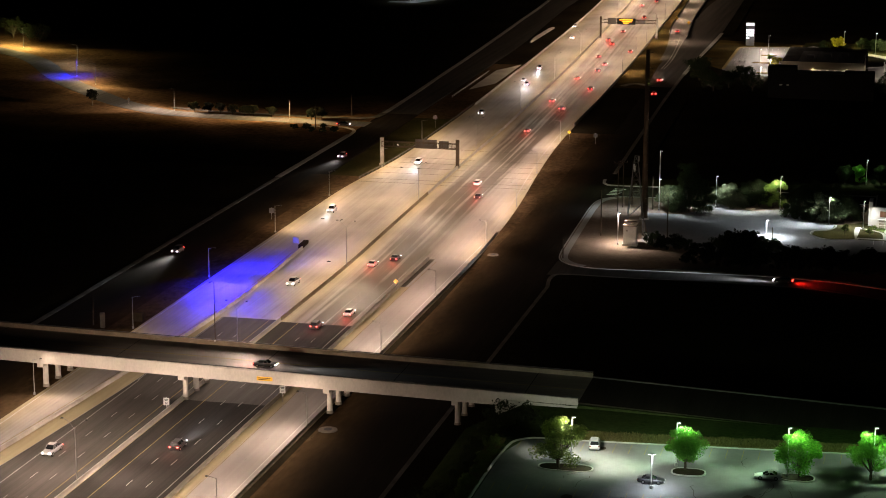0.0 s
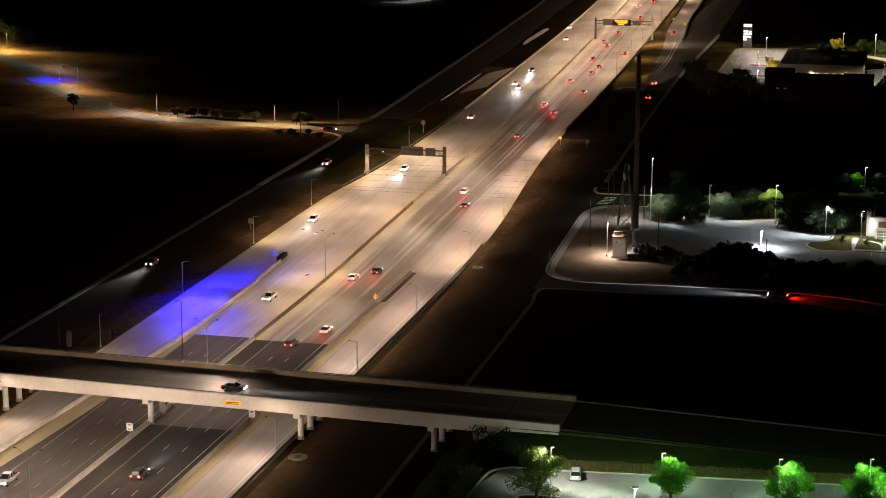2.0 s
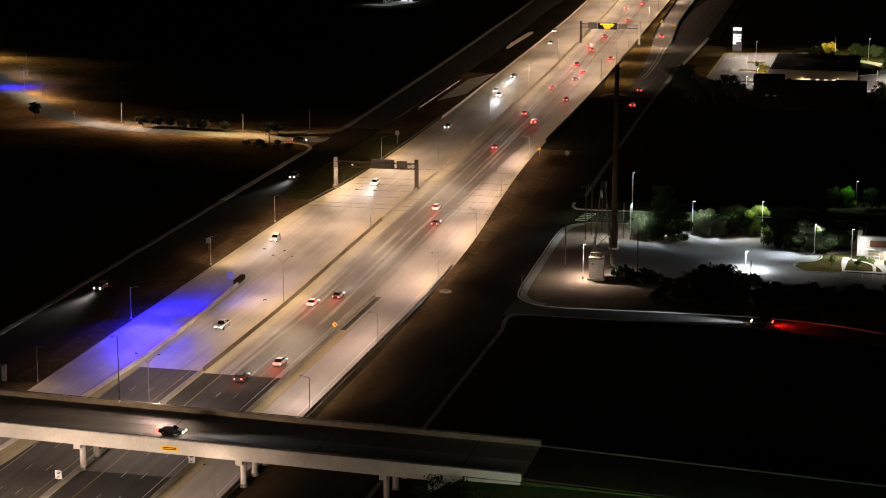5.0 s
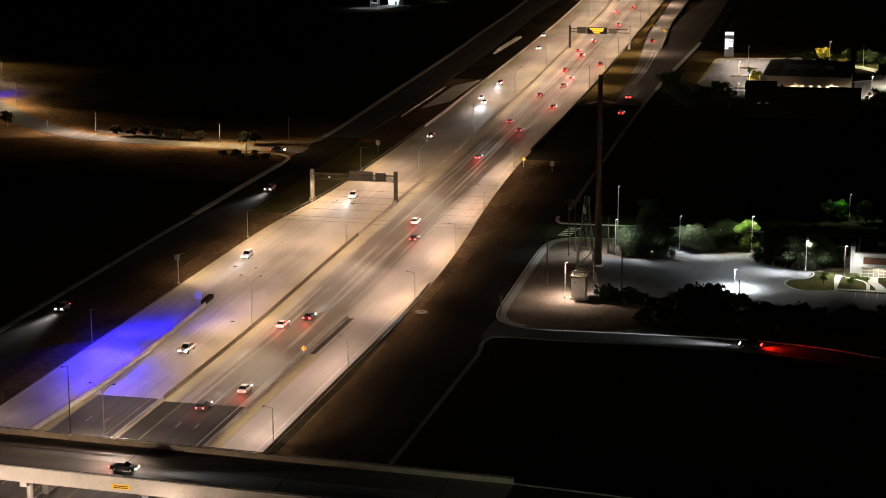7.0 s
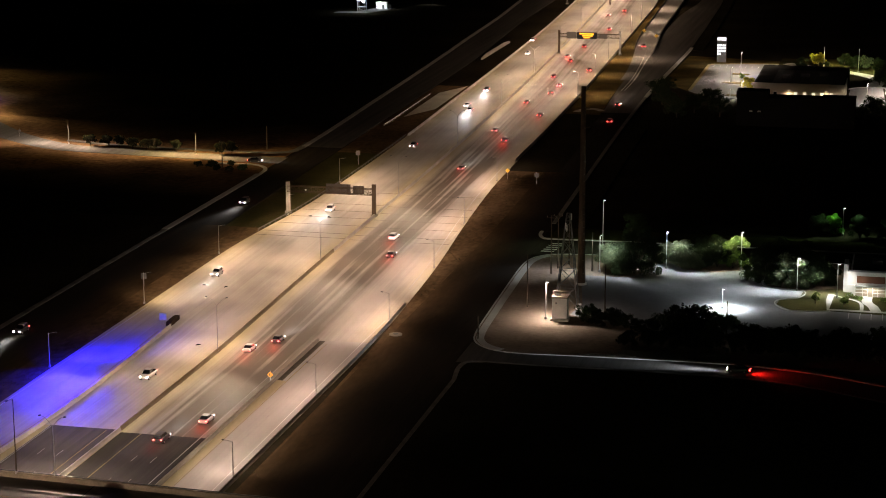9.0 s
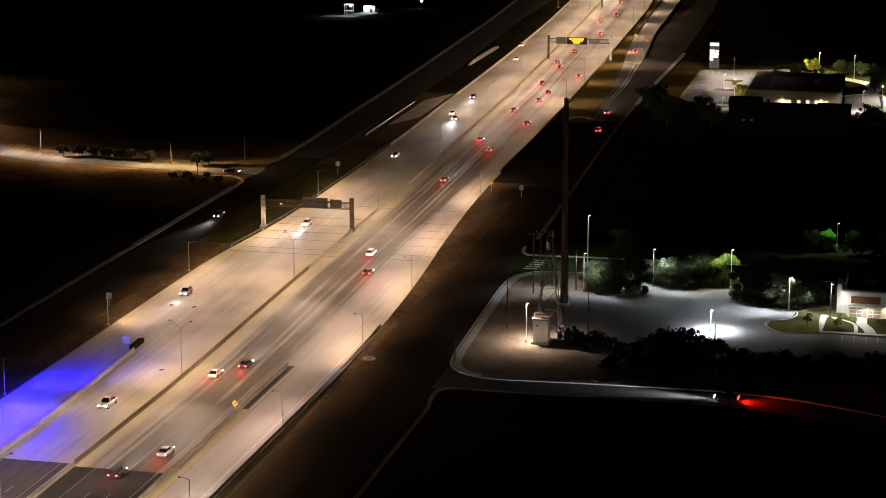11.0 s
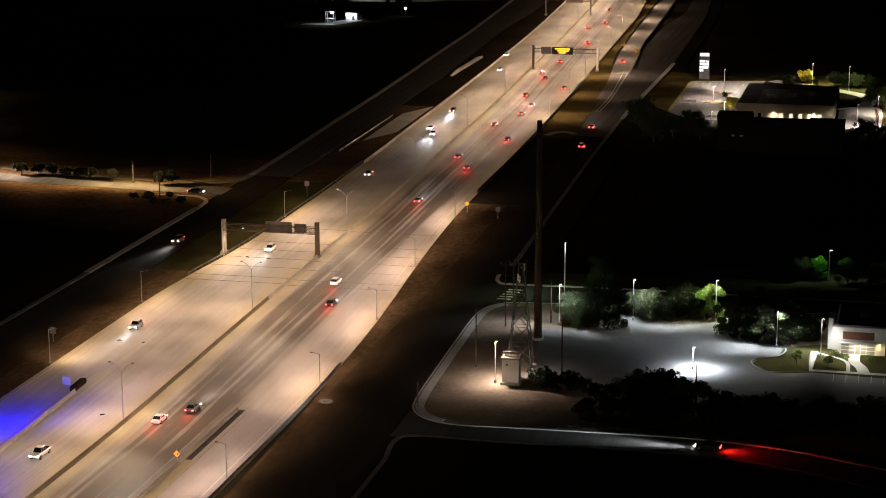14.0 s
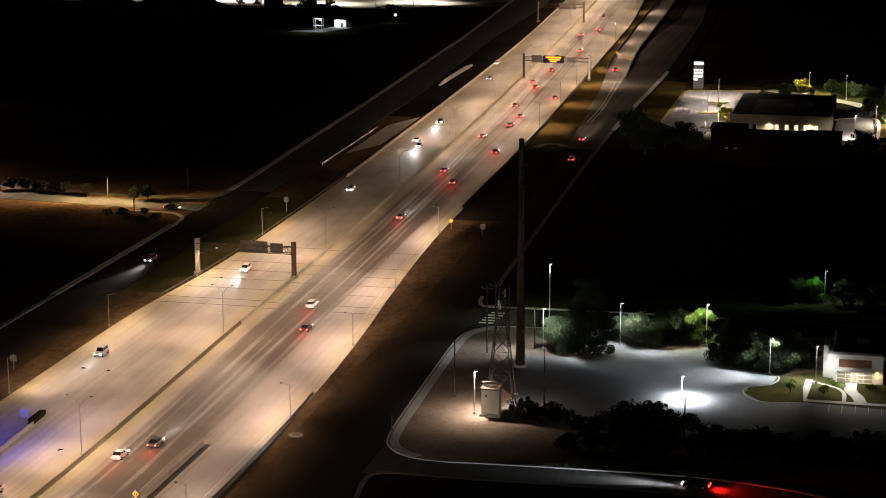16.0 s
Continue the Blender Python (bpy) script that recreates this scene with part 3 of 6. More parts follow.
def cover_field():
    """Rough field west of the freeway: dry grass whose colour darkens away from the street, as lamp light does."""
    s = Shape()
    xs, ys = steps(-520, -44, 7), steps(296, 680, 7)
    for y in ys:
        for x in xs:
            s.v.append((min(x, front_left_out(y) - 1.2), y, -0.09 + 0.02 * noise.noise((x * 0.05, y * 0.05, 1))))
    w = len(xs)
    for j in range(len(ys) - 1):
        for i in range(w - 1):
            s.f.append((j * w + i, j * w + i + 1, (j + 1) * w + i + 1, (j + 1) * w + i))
    m = surface("field_lamp_falloff", (0.075, 0.044, 0.022), (0.30, 0.18, 0.09), 0.95, 0.045, 0.5, bump=0.4, contrast=0.17, fine_share=0.45)
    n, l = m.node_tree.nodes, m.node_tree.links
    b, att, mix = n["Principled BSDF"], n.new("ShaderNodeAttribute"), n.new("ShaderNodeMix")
    att.attribute_name, mix.data_type = "lamp_reach", "RGBA"
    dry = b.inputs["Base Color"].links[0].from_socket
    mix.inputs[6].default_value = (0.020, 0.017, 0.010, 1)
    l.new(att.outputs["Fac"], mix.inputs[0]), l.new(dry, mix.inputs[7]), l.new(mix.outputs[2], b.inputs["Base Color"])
    ob = structure("field_west", s, m, "field of dry grass, its colour darkened away from the street lamps", "ground")
    layer = ob.data.attributes.new("lamp_reach", "FLOAT", "POINT")
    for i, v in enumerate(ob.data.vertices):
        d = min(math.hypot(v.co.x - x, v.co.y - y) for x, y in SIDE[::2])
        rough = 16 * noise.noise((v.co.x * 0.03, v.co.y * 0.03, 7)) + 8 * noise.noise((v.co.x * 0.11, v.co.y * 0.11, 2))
        # falls with distance from the street, painting in the lamp light's fade
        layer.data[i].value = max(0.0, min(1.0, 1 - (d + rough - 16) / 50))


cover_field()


def fading_edge(name, at, out, y0, y1):
    """Dust and gravel from the verge across the edge of a frontage road; the fade also paints lamp light falling off.
    """
    s, cols, rows = Shape(), (-4.5, -2.5, -0.5, 1.5, 3.5, 6.0, 9.0), steps(y0, y1, 4)
    for y in rows:
        for c in cols:
            s.v.append((at(y) + out * c, y, -0.012))
    w = len(cols)
    for j in range(len(rows) - 1):
        for i in range(w - 1):
            q = (j * w + i, j * w + i + 1, (j + 1) * w + i + 1, (j + 1) * w + i)
            s.f.append(q if out > 0 else q[::-1])
    m = surface(name + "_gravel", (0.045, 0.030, 0.016), (0.115, 0.077, 0.042), 0.95, 0.12, 0.9, (1, 0.25, 1), bump=0.3, contrast=0.2)
    n, l = m.node_tree.nodes, m.node_tree.links
    b, att, mix = n["Principled BSDF"], n.new("ShaderNodeAttribute"), n.new("ShaderNodeMix")
    att.attribute_name, mix.data_type = "dust", "RGBA"
    dusty = b.inputs["Base Color"].links[0].from_socket
    mix.inputs[6].default_value = (0.034, 0.029, 0.024, 1)
    l.new(att.outputs["Fac"], mix.inputs[0]), l.new(dusty, mix.inputs[7]), l.new(mix.outputs[2], b.inputs["Base Color"])
    ob = structure(name, s, m, "dusty gravel over the road edge, its brown fading as lamp light does", "verge")
    layer = ob.data.attributes.new("dust", "FLOAT", "POINT")
    for i, v in enumerate(ob.data.vertices):
        c = cols[i % w]
        layer.data[i].value = max(0.0, min(1.0, (5.0 - c + 3.0 * noise.noise((v.co.x * 0.1, v.co.y * 0.05, 5))) / 9.0)) if c < 9 else 0.0


fading_edge("verge_fade_east", front_right_in, 1, -200, 385)
fading_edge("verge_fade_west", front_left_in, -1, -200, 288)


island = smooth_path([(168, 162.5), (150, 171), (133, 178.3), (117, 181.4), (95, 181.2), (80, 180.6), (71, 180.2), (65, 182), (60.8, 187), (59.2, 195), (58.3, 215), (57.6, 235), (57, 256), (57.6, 266), (60.5, 271.8), (66, 274), (84, 275.5), (110, 277), (168, 281)], 5)
structure("island_kerb", ribbon(island, 0.35, -0.5, 0.14), KERB, "pale kerb round the lot corner", "kerb")
structure("island_pavement", ribbon(island[33:72], 1.7, -0.5, 0.11, side=-1.3), KERB, "pale concrete pavement round the lot corner", "pavement")
PLOT = surface("trodden_pale_soil", (0.11, 0.082, 0.058), (0.30, 0.235, 0.18), 0.95, 0.08, 0.9, bump=0.5)
structure("island_ground", Shape().prism(island, -0.5, 0.06), PLOT, "bare trodden soil of the corner plot", "ground")
structure("kerb_east", ribbon([(62.6, y) for y in steps(-100, 150, 20)] + smooth_path([(62.6, 158), (61.6, 166), (62.2, 171), (66, 172.2), (80, 171.8), (100, 172.4), (120, 171.6), (135, 167.5), (160, 155)], 5), 0.9, -0.5, 0.12), DIM_KERB, "grey kerb along the dark frontage road, darkened as dimly lit", "kerb")
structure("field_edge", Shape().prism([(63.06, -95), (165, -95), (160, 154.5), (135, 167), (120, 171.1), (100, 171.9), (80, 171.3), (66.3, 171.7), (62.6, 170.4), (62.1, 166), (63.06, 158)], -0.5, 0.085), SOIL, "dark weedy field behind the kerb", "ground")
structure("cross_street", Shape().prism([(60, 171), (80, 171.9), (100, 172.5), (120, 171.7), (135, 167.6), (164, 153.5), (168, 162.3), (150, 170.9), (133, 178.2), (117, 181.3), (95, 181.1), (66, 181.3), (60, 187)], -0.6, -0.012), ASPHALT, "dark side street beside the corner plot", "road")
structure("north_street", Shape().prism([(54, 273), (60, 272.5), (66, 274.5), (84, 276), (160, 281), (160, 291), (84, 291.5), (54, 290)], -0.6, -0.010), UNLIT_ROAD, "street north of the corner plot", "road")
structure("north_kerb", ribbon(smooth_path([(54.5, 300), (55.5, 293.5), (60, 291), (84, 292), (160, 292)]), 0.9, -0.5, 0.12), KERB, "pale kerb along the street", "kerb")
structure("north_grass", Shape().prism([(58, 292.6), (160, 292.6), (160, 305), (58, 305)], -0.5, 0.05), LAWN, "strip of mown grass beside the street", "grass")
for k in range(5):
    y = 276.6 + 2.3 * k
    structure("crosswalk_bar", Shape().box(58.6 + 0.25 * k, 62.0 + 0.25 * k, y - 0.5, y + 0.5, -0.006, 0.002), WHITE_LINE, "white painted crosswalk bar", "road marking")

LOT_EDGE = [(84, 211), (92, 207), (102, 203.5), (160, 200), (160, 227.5), (134, 230.3), (125.3, 228.9), (121.5, 234), (122, 238.2), (126.3, 241), (127, 247.6), (118.5, 250.3), (117, 256), (119, 268), (113, 274), (111, 266), (104, 262), (97, 264), (93, 270), (89, 268), (87.6, 258), (84, 252.5), (74, 252.3), (74.5, 244), (78, 224), (76.6, 214)]
structure("car_park", Shape().prism(LOT_EDGE, -0.4, 0.075), LOT, "smooth grey car park under white lamps", "car park")
structure("lot_lawn", Shape().prism([(125.4, 228.8), (121.6, 234), (122, 238.2), (126.3, 241), (127, 247.6), (134, 252), (160, 252), (160, 227.6), (134.2, 230.2)], -0.4, 0.085), LAWN, "mown lawn before the lit building", "lawn")
structure("lawn_kerb", ribbon(smooth_path([(134, 230.1), (125.3, 228.7), (121.4, 233.5), (121.8, 238.3), (126.2, 240.9), (127, 247.7), (118.4, 250.4), (117, 256), (119, 268), (111, 269.7)], 5), 0.3, -0.4, 0.20), KERB, "rounded pale kerb of the lawn island", "kerb")
structure("footpath", ribbon([(133.5, 246.5), (133.3, 241), (133.4, 231.6), (160, 231.6)], 1.5, -0.4, 0.10), KERB, "pale concrete footpath round the lawn", "path")
structure("entrance_path", ribbon(smooth_path([(141.9, 246.9), (141.9, 240.5), (143.4, 236), (144.2, 231.6)]), 2.4, -0.4, 0.098), KERB, "curving pale concrete path to the entrance", "path")
structure("link_path", ribbon(smooth_path([(133.6, 245.6), (136.5, 243.6), (139.4, 241.2), (140.7, 238), (140.9, 231.7)]), 0.8, -0.4, 0.096), KERB, "narrow pale path across the lawn", "path")

PLATEAU = 6.5
structure("raised_ground", Shape().loft([[(a, -160, z), (170 + d, -160, z), (420, -40, z), (420, 30, z), (95, 41.0, z), (a, 41.0 if z > 3 else 44, z)] for a, d, z in ((67, 0, -0.5), (79.5, 0, PLATEAU - 0.08))]), GRASS_BANK, "dark grassy plateau beside the overpass", "ground")
structure("south_car_park", Shape().prism([(81.2, -120), (200, -120), (200, 29.5), (145.9, 25.8), (95, 21.8), (84, 20.8), (81.6, 12)], PLATEAU - 0.5, PLATEAU), LOT, "grey car park with oil stains and bays", "car park")
structure("south_lot_kerb", ribbon(smooth_path([(81.1, -120), (81.1, -20), (81.5, 12), (84, 20.9), (95, 22.0), (146, 26.0), (200, 29.7)], 4), 0.35, PLATEAU - 0.5, PLATEAU + 0.15), KERB, "pale kerb round the car park", "kerb")
ISLANDS = [(93.6, 7.0), (114.0, 9.4), (131.9, 10.8), (150.0, 12.6)]
for x, y in ISLANDS:
    oval = [(x + (4.6 if x < 100 else 2.8) * math.copysign(abs(math.cos(a)) ** 0.6, math.cos(a)), y + 1.9 * math.copysign(abs(math.sin(a)) ** 0.8, math.sin(a))) for a in [2 * math.pi * i / 24 for i in range(24)]]
    structure("planting_island", Shape().prism(oval, PLATEAU - 0.2, PLATEAU + 0.12), SOIL, "soil planting island in the car park", "planter")
    structure("planting_kerb", ribbon(oval + oval[:1], 0.28, PLATEAU - 0.2, PLATEAU + 0.17), KERB, "pale oval kerb round a planting island", "kerb")
for k in range(24):
    x = 83.5 + 2.75 * k
    for y0, y1, h in ((16.2, 21.4, 1), (-13.5, -8.2, 0), (-8.1, -2.9, 0)):
        structure("bay_line", Shape().box(x - 0.05, x + 0.05, y0 + h * (x - 95) * 0.078, y1 + h * (x - 95) * 0.078, PLATEAU + 0.004, PLATEAU + 0.010), YELLOW_LINE, "faint painted parking bay line", "road marking")
rng = random.Random(8)
for k in range(4):
    x, y, r = rng.uniform(84, 146), rng.uniform(-12, 20), rng.uniform(0.4, 1.1)
    structure("oil_stain", Shape().prism([(x + r * (1 + 0.35 * rng.random()) * math.cos(a), y + 1.6 * r * (1 + 0.35 * rng.random()) * math.sin(a)) for a in [6.283 * i / 12 for i in range(12)]], PLATEAU + 0.003, PLATEAU + 0.006), TAR, "dark oil stain on the car park", "stain")


rng = random.Random(21)
for k in range(16):
    x, y = rng.uniform(84, 146), rng.uniform(-30, 16)
    pts = [(x, y)]
    for j in range(rng.randint(5, 10)):
        x, y = x + rng.uniform(-0.7, 0.9), y + rng.uniform(0.5, 1.5)
        if y < 19.5:
            pts.append((x, y))
    structure("pavement_crack", ribbon(pts, 0.11, PLATEAU + 0.002, PLATEAU + 0.005), TAR, "dark crack in the car park asphalt", "crack")


# ------------------------------------------------------------------ overpass
def bridge_y(x):
    return 56.2 - 0.066 * x


def across(x0, x1, off0, off1, z0, z1, c=0.0, step=12):
    s = Shape()
    rows = []
    for x in steps(x0, x1, step):
        y = bridge_y(x)
        rows.append([(x, y + off0, z0), (x, y + off1, z0), (x, y + off1, z1), (x, y + off0, z1)])
    return s.loft(rows)


over = tagged(new("overpass"), "long concrete road overpass on round columns", "bridge", "", "structure")
part("deck", across(-230, 89.8, -8.6, 8.6, 6.9, 7.25), DECK, over, "dark asphalt deck")
for off in (-9.0, 8.6):
    # far parapet gets the dark concrete to imitate its unlit inner face
    part("parapet", across(-230, 89.8, off, off + 0.4, 6.7, 8.15), CAST if off < 0 else STAINED_AND_UNLIT, over, "pale concrete parapet" if off < 0 else "concrete parapet darkened in colour for its unlit face")
    part("parapet_rail", across(-230, 89.8, off + 0.12, off + 0.28, 8.30, 8.42), DARK_METAL, over, "dark steel rail")
    for x in steps(-120, 88.6, 3):
        y = bridge_y(x) + off + 0.2
        part("rail_post", Shape().box(x - 0.06, x + 0.06, y - 0.06, y + 0.06, 8.14, 8.32), DARK_METAL, over)
for off in (-8.3, -5.0, -1.7, 1.7, 5.0, 8.3):
    part("girder", across(-230, 89.8, off - 0.35, off + 0.35, 5.45, 6.92), CAST, over)
for x in (-112, -82, -51, -20.8, 9.9, 40.2, 66.0):
    y = bridge_y(x)
    part("pier_cap", Shape().box(x - 0.62, x + 0.62, y - 8.5, y + 8.5, 4.55, 5.46, 0.05), CAST, over)
    for off in (-6.0, 0.0, 6.0):
        part("column", Shape().tube((x, y + off, -0.4), (x, y + off, 4.4), 0.55, 0.55, 14), CAST, over)
        part("column_base", Shape().tube((x, y + off, -0.4), (x, y + off, 0.5), 0.72, 0.66, 14), DIRTY, over)
for x in (-36, -5.4, 25, 53, 79):
    part("deck_joint", across(x - 0.06, x + 0.06, -8.6, 8.6, 7.2, 7.256), RUBBER, over)
part("deck_line", across(-230, 89.8, -0.2, -0.05, 7.25, 7.258), YELLOW_LINE, over)
part("deck_line", across(-230, 89.8, 0.05, 0.2, 7.25, 7.258), YELLOW_LINE, over)
part("wing_wall", Shape().prism([(74, bridge_y(74) - 9.2), (89.7, bridge_y(89.7) - 9.2), (89.7, bridge_y(89.7) - 9.02), (74, bridge_y(74) - 9.02)], 3.4, 6.72), CAST, over)
clear = part("clearance_sign", Shape().box(26.2, 29.4, bridge_y(28) - 9.14, bridge_y(28) - 9.04, 6.2, 7.0, 0.02), SIGN_YELLOW, over, "yellow clearance sign")
for k in range(2):
    part("text_bar", Shape().box(26.6, 29.0, bridge_y(28) - 9.16, bridge_y(28) - 9.145, 6.38 + 0.28 * k, 6.52 + 0.28 * k), RUBBER, clear, "unreadable writing")
# earth ramp that carries the road down beyond the bridge
em = Shape()
em.loft([[(x, bridge_y(x) - 9, -0.5), (x, bridge_y(x) - 9, z), (x, bridge_y(x) + 9, z), (x, bridge_y(x) + 9 + 2.2 * z, -0.5)] for x, z in [(x, 6.9 * max(0.0, 1 - max(0, x - 100) / 300)) for x in steps(80, 420, 17)]])
structure("embankment", em, GRASS_BANK, "dark grassy embankment carrying the cross road", "embankment")
ap = Shape()
ap.loft([[(x, bridge_y(x) - 8.3, z), (x, bridge_y(x) + 8.3, z), (x, bridge_y(x) + 8.3, z + 0.3), (x, bridge_y(x) - 8.3, z + 0.3)] for x, z in [(x, 6.95 - 6.9 * (x - 92) / 300) for x in steps(89.81, 390, 17)]])
structure("approach_road", ap, UNLIT_ROAD, "dark asphalt approach to the overpass", "road")
# Asphalt colour keeps this kerb dark, as if no light reached it.
structure("approach_kerb", Shape().loft([[(x, bridge_y(x) + 8.3, z), (x, bridge_y(x) + 8.7, z), (x, bridge_y(x) + 8.7, z + 0.55), (x, bridge_y(x) + 8.3, z + 0.55)] for x, z in [(x, 6.95 - 6.9 * (x - 92) / 300) for x in steps(89.81, 390, 17)]]), ASPHALT, "kerb along the approach road, darkened in colour as unlit", "kerb")


# ------------------------------------------------------------------ street lamps
def hood(ex, ey, ez, low, high, ends):
    """A lamp housing open below, with side shields of their own depth towards -x, +x and along y."""
    a, t = 0.18, 0.015
    low, high, ends = [ez - 0.03 - 0.6 * (d - 0.01) for d in (low, high, ends)]
    s = Shape().box(ex - a, ex + a, ey - a, ey + a, ez + 0.03, ez + 0.09, 0.02)
    s.box(ex - a - t, ex - a, ey - a, ey + a, low, ez + 0.08).box(ex + a, ex + a + t, ey - a, ey + a, high, ez + 0.08)
    s.box(ex - a, ex + a, ey - a - t, ey - a, ends, ez + 0.08).box(ex - a, ex + a, ey + a, ey + a + t, ends, ez + 0.08)
    return s


def street_lamp(x, y, h, arms, m=STEEL, bulb=BULB, label="", base=0.0, group="freeway lamps", shield=(0.07, 0.07, 0.04)):
    """A tapered pole with curved arms; each arm is (dx, dy, rise)."""
    t = thing("street_lamp", label or "galvanised freeway lamp pole with curved arm", "street lamp", group, pose(x, y, base))
    part("pole", Shape().tube((0, 0, -0.3), (0, 0, h), 0.105, 0.06, 10), m, t)
    part("base_plate", Shape().tube((0, 0, -0.1), (0, 0, 0.35), 0.26, 0.22, 10), RUBBER if m == RUBBER else KERB, t)
    for dx, dy, rise in arms:
        s, k = Shape(), 6
        pts = [(dx * i / k, dy * i / k, h - 0.15 + rise * math.sin(math.pi / 2 * i / k)) for i in range(k + 1)]
        for p, q in zip(pts, pts[1:]):
            s.tube(p, q, 0.04, 0.035, 6)
        arm = part("arm", s, m, t)
        ex, ey, ez = pts[-1]
        part("lamp_head", hood(ex, ey, ez, *shield), DARK_METAL, arm)
        part("lens", Shape().box(ex - 0.14, ex + 0.14, ey - 0.10, ey + 0.10, ez + 0.005, ez + 0.028), bulb, arm)
    return t


LIMITS = {337.5: (1.0, 0.5), 512.0: (0.5, 1.0), -3.0: (1.0, 1.7), -8: (1.2, 2.2), 82.5: (0.55, 1.0), 45.7: (0.9, 0.02), 98.2: (0.25, 0.06), 203: (0.08, 1.0), 37: (1.0, 0.07), 90.5: (0.3, 1.0), -13: (1.0, 1.2), 140: (0.75, 0.75)}  # beams towards and away from the overpass and the blue lamp
MEDIAN_LAMPS = [82.5 - 85.5 * 2, -3.0, 82.5, 167.3, 251.5, 337.5, 424.0, 512.0, 597, 682, 767, 852, 937, 1022, 1107, 1192]
for y in MEDIAN_LAMPS:
    street_lamp(median(y), y, 10.2, ((-2.3, 0, 1.9), (2.3, 0, 1.9)), shield=(0.31 if y in (82.5, 167.3) else 0.14, 0.14, 0.035), label="tall twin-armed lamp pole on the median barrier")
    if y != 424.0:
        for dx in (-2.3, 2.3):
            road_lamp("median_lamp_light", median(y) + dx, y, 11.92, math.copysign(1, dx), MEDIAN_BEAMS, WARM if y > 100 else NEUTRAL, *LIMITS.get(y, (1.0, 1.0)))
LEFT_LAMPS = [-62, -8, 45.7, 98.2, 149, 203, 256, 306, 355]
for y in LEFT_LAMPS:
    street_lamp(left_edge(y) - 0.7, y, 7.2 if y != 306 else 5.6, ((1.7, 0, 0.35),), shield=(0.02, 0.11, 0.05) if y == 149 else (0.15, 0.055, 0.035), bulb=BLUE_BULB if y == 149 else BULB, label="freeway shoulder lamp pole with failing blue lamp" if y == 149 else "")
    if y == 149:
        road_lamp("blue_lamp_light", left_edge(y) + 1.0, y, 7.37, 1, BLUE_BEAMS, BLUE, 1.25, 0.5)
    else:
        road_lamp("shoulder_lamp_light", left_edge(y) + 1.0, y, 7.37 if y != 306 else 5.77, 1, LEFT_BEAMS, WARM if y > 160 else NEUTRAL, *LIMITS.get(y, (1.0, 1.0)))
RIGHT_LAMPS = [-13, 37, 90.5, 140, 198, 252, 305, 367]
for y in RIGHT_LAMPS:
    street_lamp(right_edge(y) - 0.35, y, 7.0, ((-1.7, 0, 0.35),), shield=(0.055, 0.34 if y > 100 else 0.20, 0.035))
    road_lamp("shoulder_lamp_light", right_edge(y) - 2.05, y, 7.17, -1, RIGHT_BEAMS, PINKISH if y > 100 else NEUTRAL, *LIMITS.get(y, (1.0, 1.0)))
for y in (545, 600, 650, 700, 750, 800, 860, 930):
    street_lamp(right_edge(y) - 1.2, y, 9.0, ((-1.7, 0, 0.35),), m=DULL_STEEL, shield=(0.055, 0.055, 0.035))
    road_lamp("shoulder_lamp_light", right_edge(y) - 2.9, y, 9.05, -1, FAR_BEAMS, WARM)
    spot("shoulder_lamp_light", right_edge(y) - 2.9, y, 9.05, 4000, WARM, 165, 1.0, 0.10)
    spot("ramp_fill_light", right_edge(y) - 2.9, y, 9.05, 15000, WARM, 150, 1.0, 0.10, (right_edge(y) + 14, y, 0))
street_lamp(11, bridge_y(11) + 8.8, 12.5, ((0, -2.4, 0.6),), m=WEATHERED, base=8.0, label="dark lamp pole standing on the overpass parapet", bulb=RUBBER, group="overpass lamps")


def lot_lamp(x, y, h, watts, colour=COOL, heads=1, z=0.0, pool=False, dy=-3, north=0.0):
    t = thing("lot_lamp", "square-headed car park lamp on a pale pole", "lamp post", "car park lamps", pose(x, y, z))
    part("pole", Shape().box(-0.09, 0.09, -0.09, 0.09, -0.2, h, 0.015), SIGN_WHITE, t)
    part("footing", Shape().tube((0, 0, -0.2), (0, 0, 0.6), 0.3, 0.3, 12), KERB, t)
    for i in range(heads):
        s = -1 if i else 1
        head = part("lamp_head", Shape().box(min(0, s * 0.6), max(0, s * 0.6), -0.2, 0.2, h - 0.05, h + 0.10, 0.03), DARK_METAL, t)
        part("lens", Shape().box(min(s * 0.12, s * 0.55), max(s * 0.12, s * 0.55), -0.15, 0.15, h - 0.09, h - 0.055), WHITE_BULB, head)
    if pool:
        spot("lot_lamp_light", x + 0.35, y, h + z - 0.15, watts * 1.05, colour, 166, 1.0)
    else:
        spot("lot_lamp_light", x + 0.5, y, h + z - 0.15, watts * 0.5, colour, 142, 1.0)
        for d in (-1, 1):
            spot("lot_lamp_light", x + 0.5 * d, y, h + z - 0.15, watts, colour, 76, 1.0, 0.25, (x + 11 * d, y + dy, z))
    if north:
        spot("lot_lamp_light", x, y + 0.4, h + z - 0.15, north, colour, 110, 1.0, 0.25, (x, y + 12, z - 1))
    return t


lot_lamp(109.8, 227.2, 4.8, 25000, COOL, pool=True)
lot_lamp(125.4, 248.0, 8.0, 22000, COOL)
lot_lamp(134.9, 243.2, 8.2, 11000, (1.0, 0.95, 0.86), dy=-15)
lot_lamp(72.1, 209.0, 8.7, 20000, (1.0, 0.84, 0.72), pool=True)
lot_lamp(76.9, 256.5, 9.3, 13000, COOL)
lot_lamp(92.4, 264.0, 9.4, 16000, COOL)
lot_lamp(110.6, 266.5, 9.6, 16000, (0.95, 1.0, 0.8))
lot_lamp(73.6, 283.0, 12.8, 6000, GREENISH)
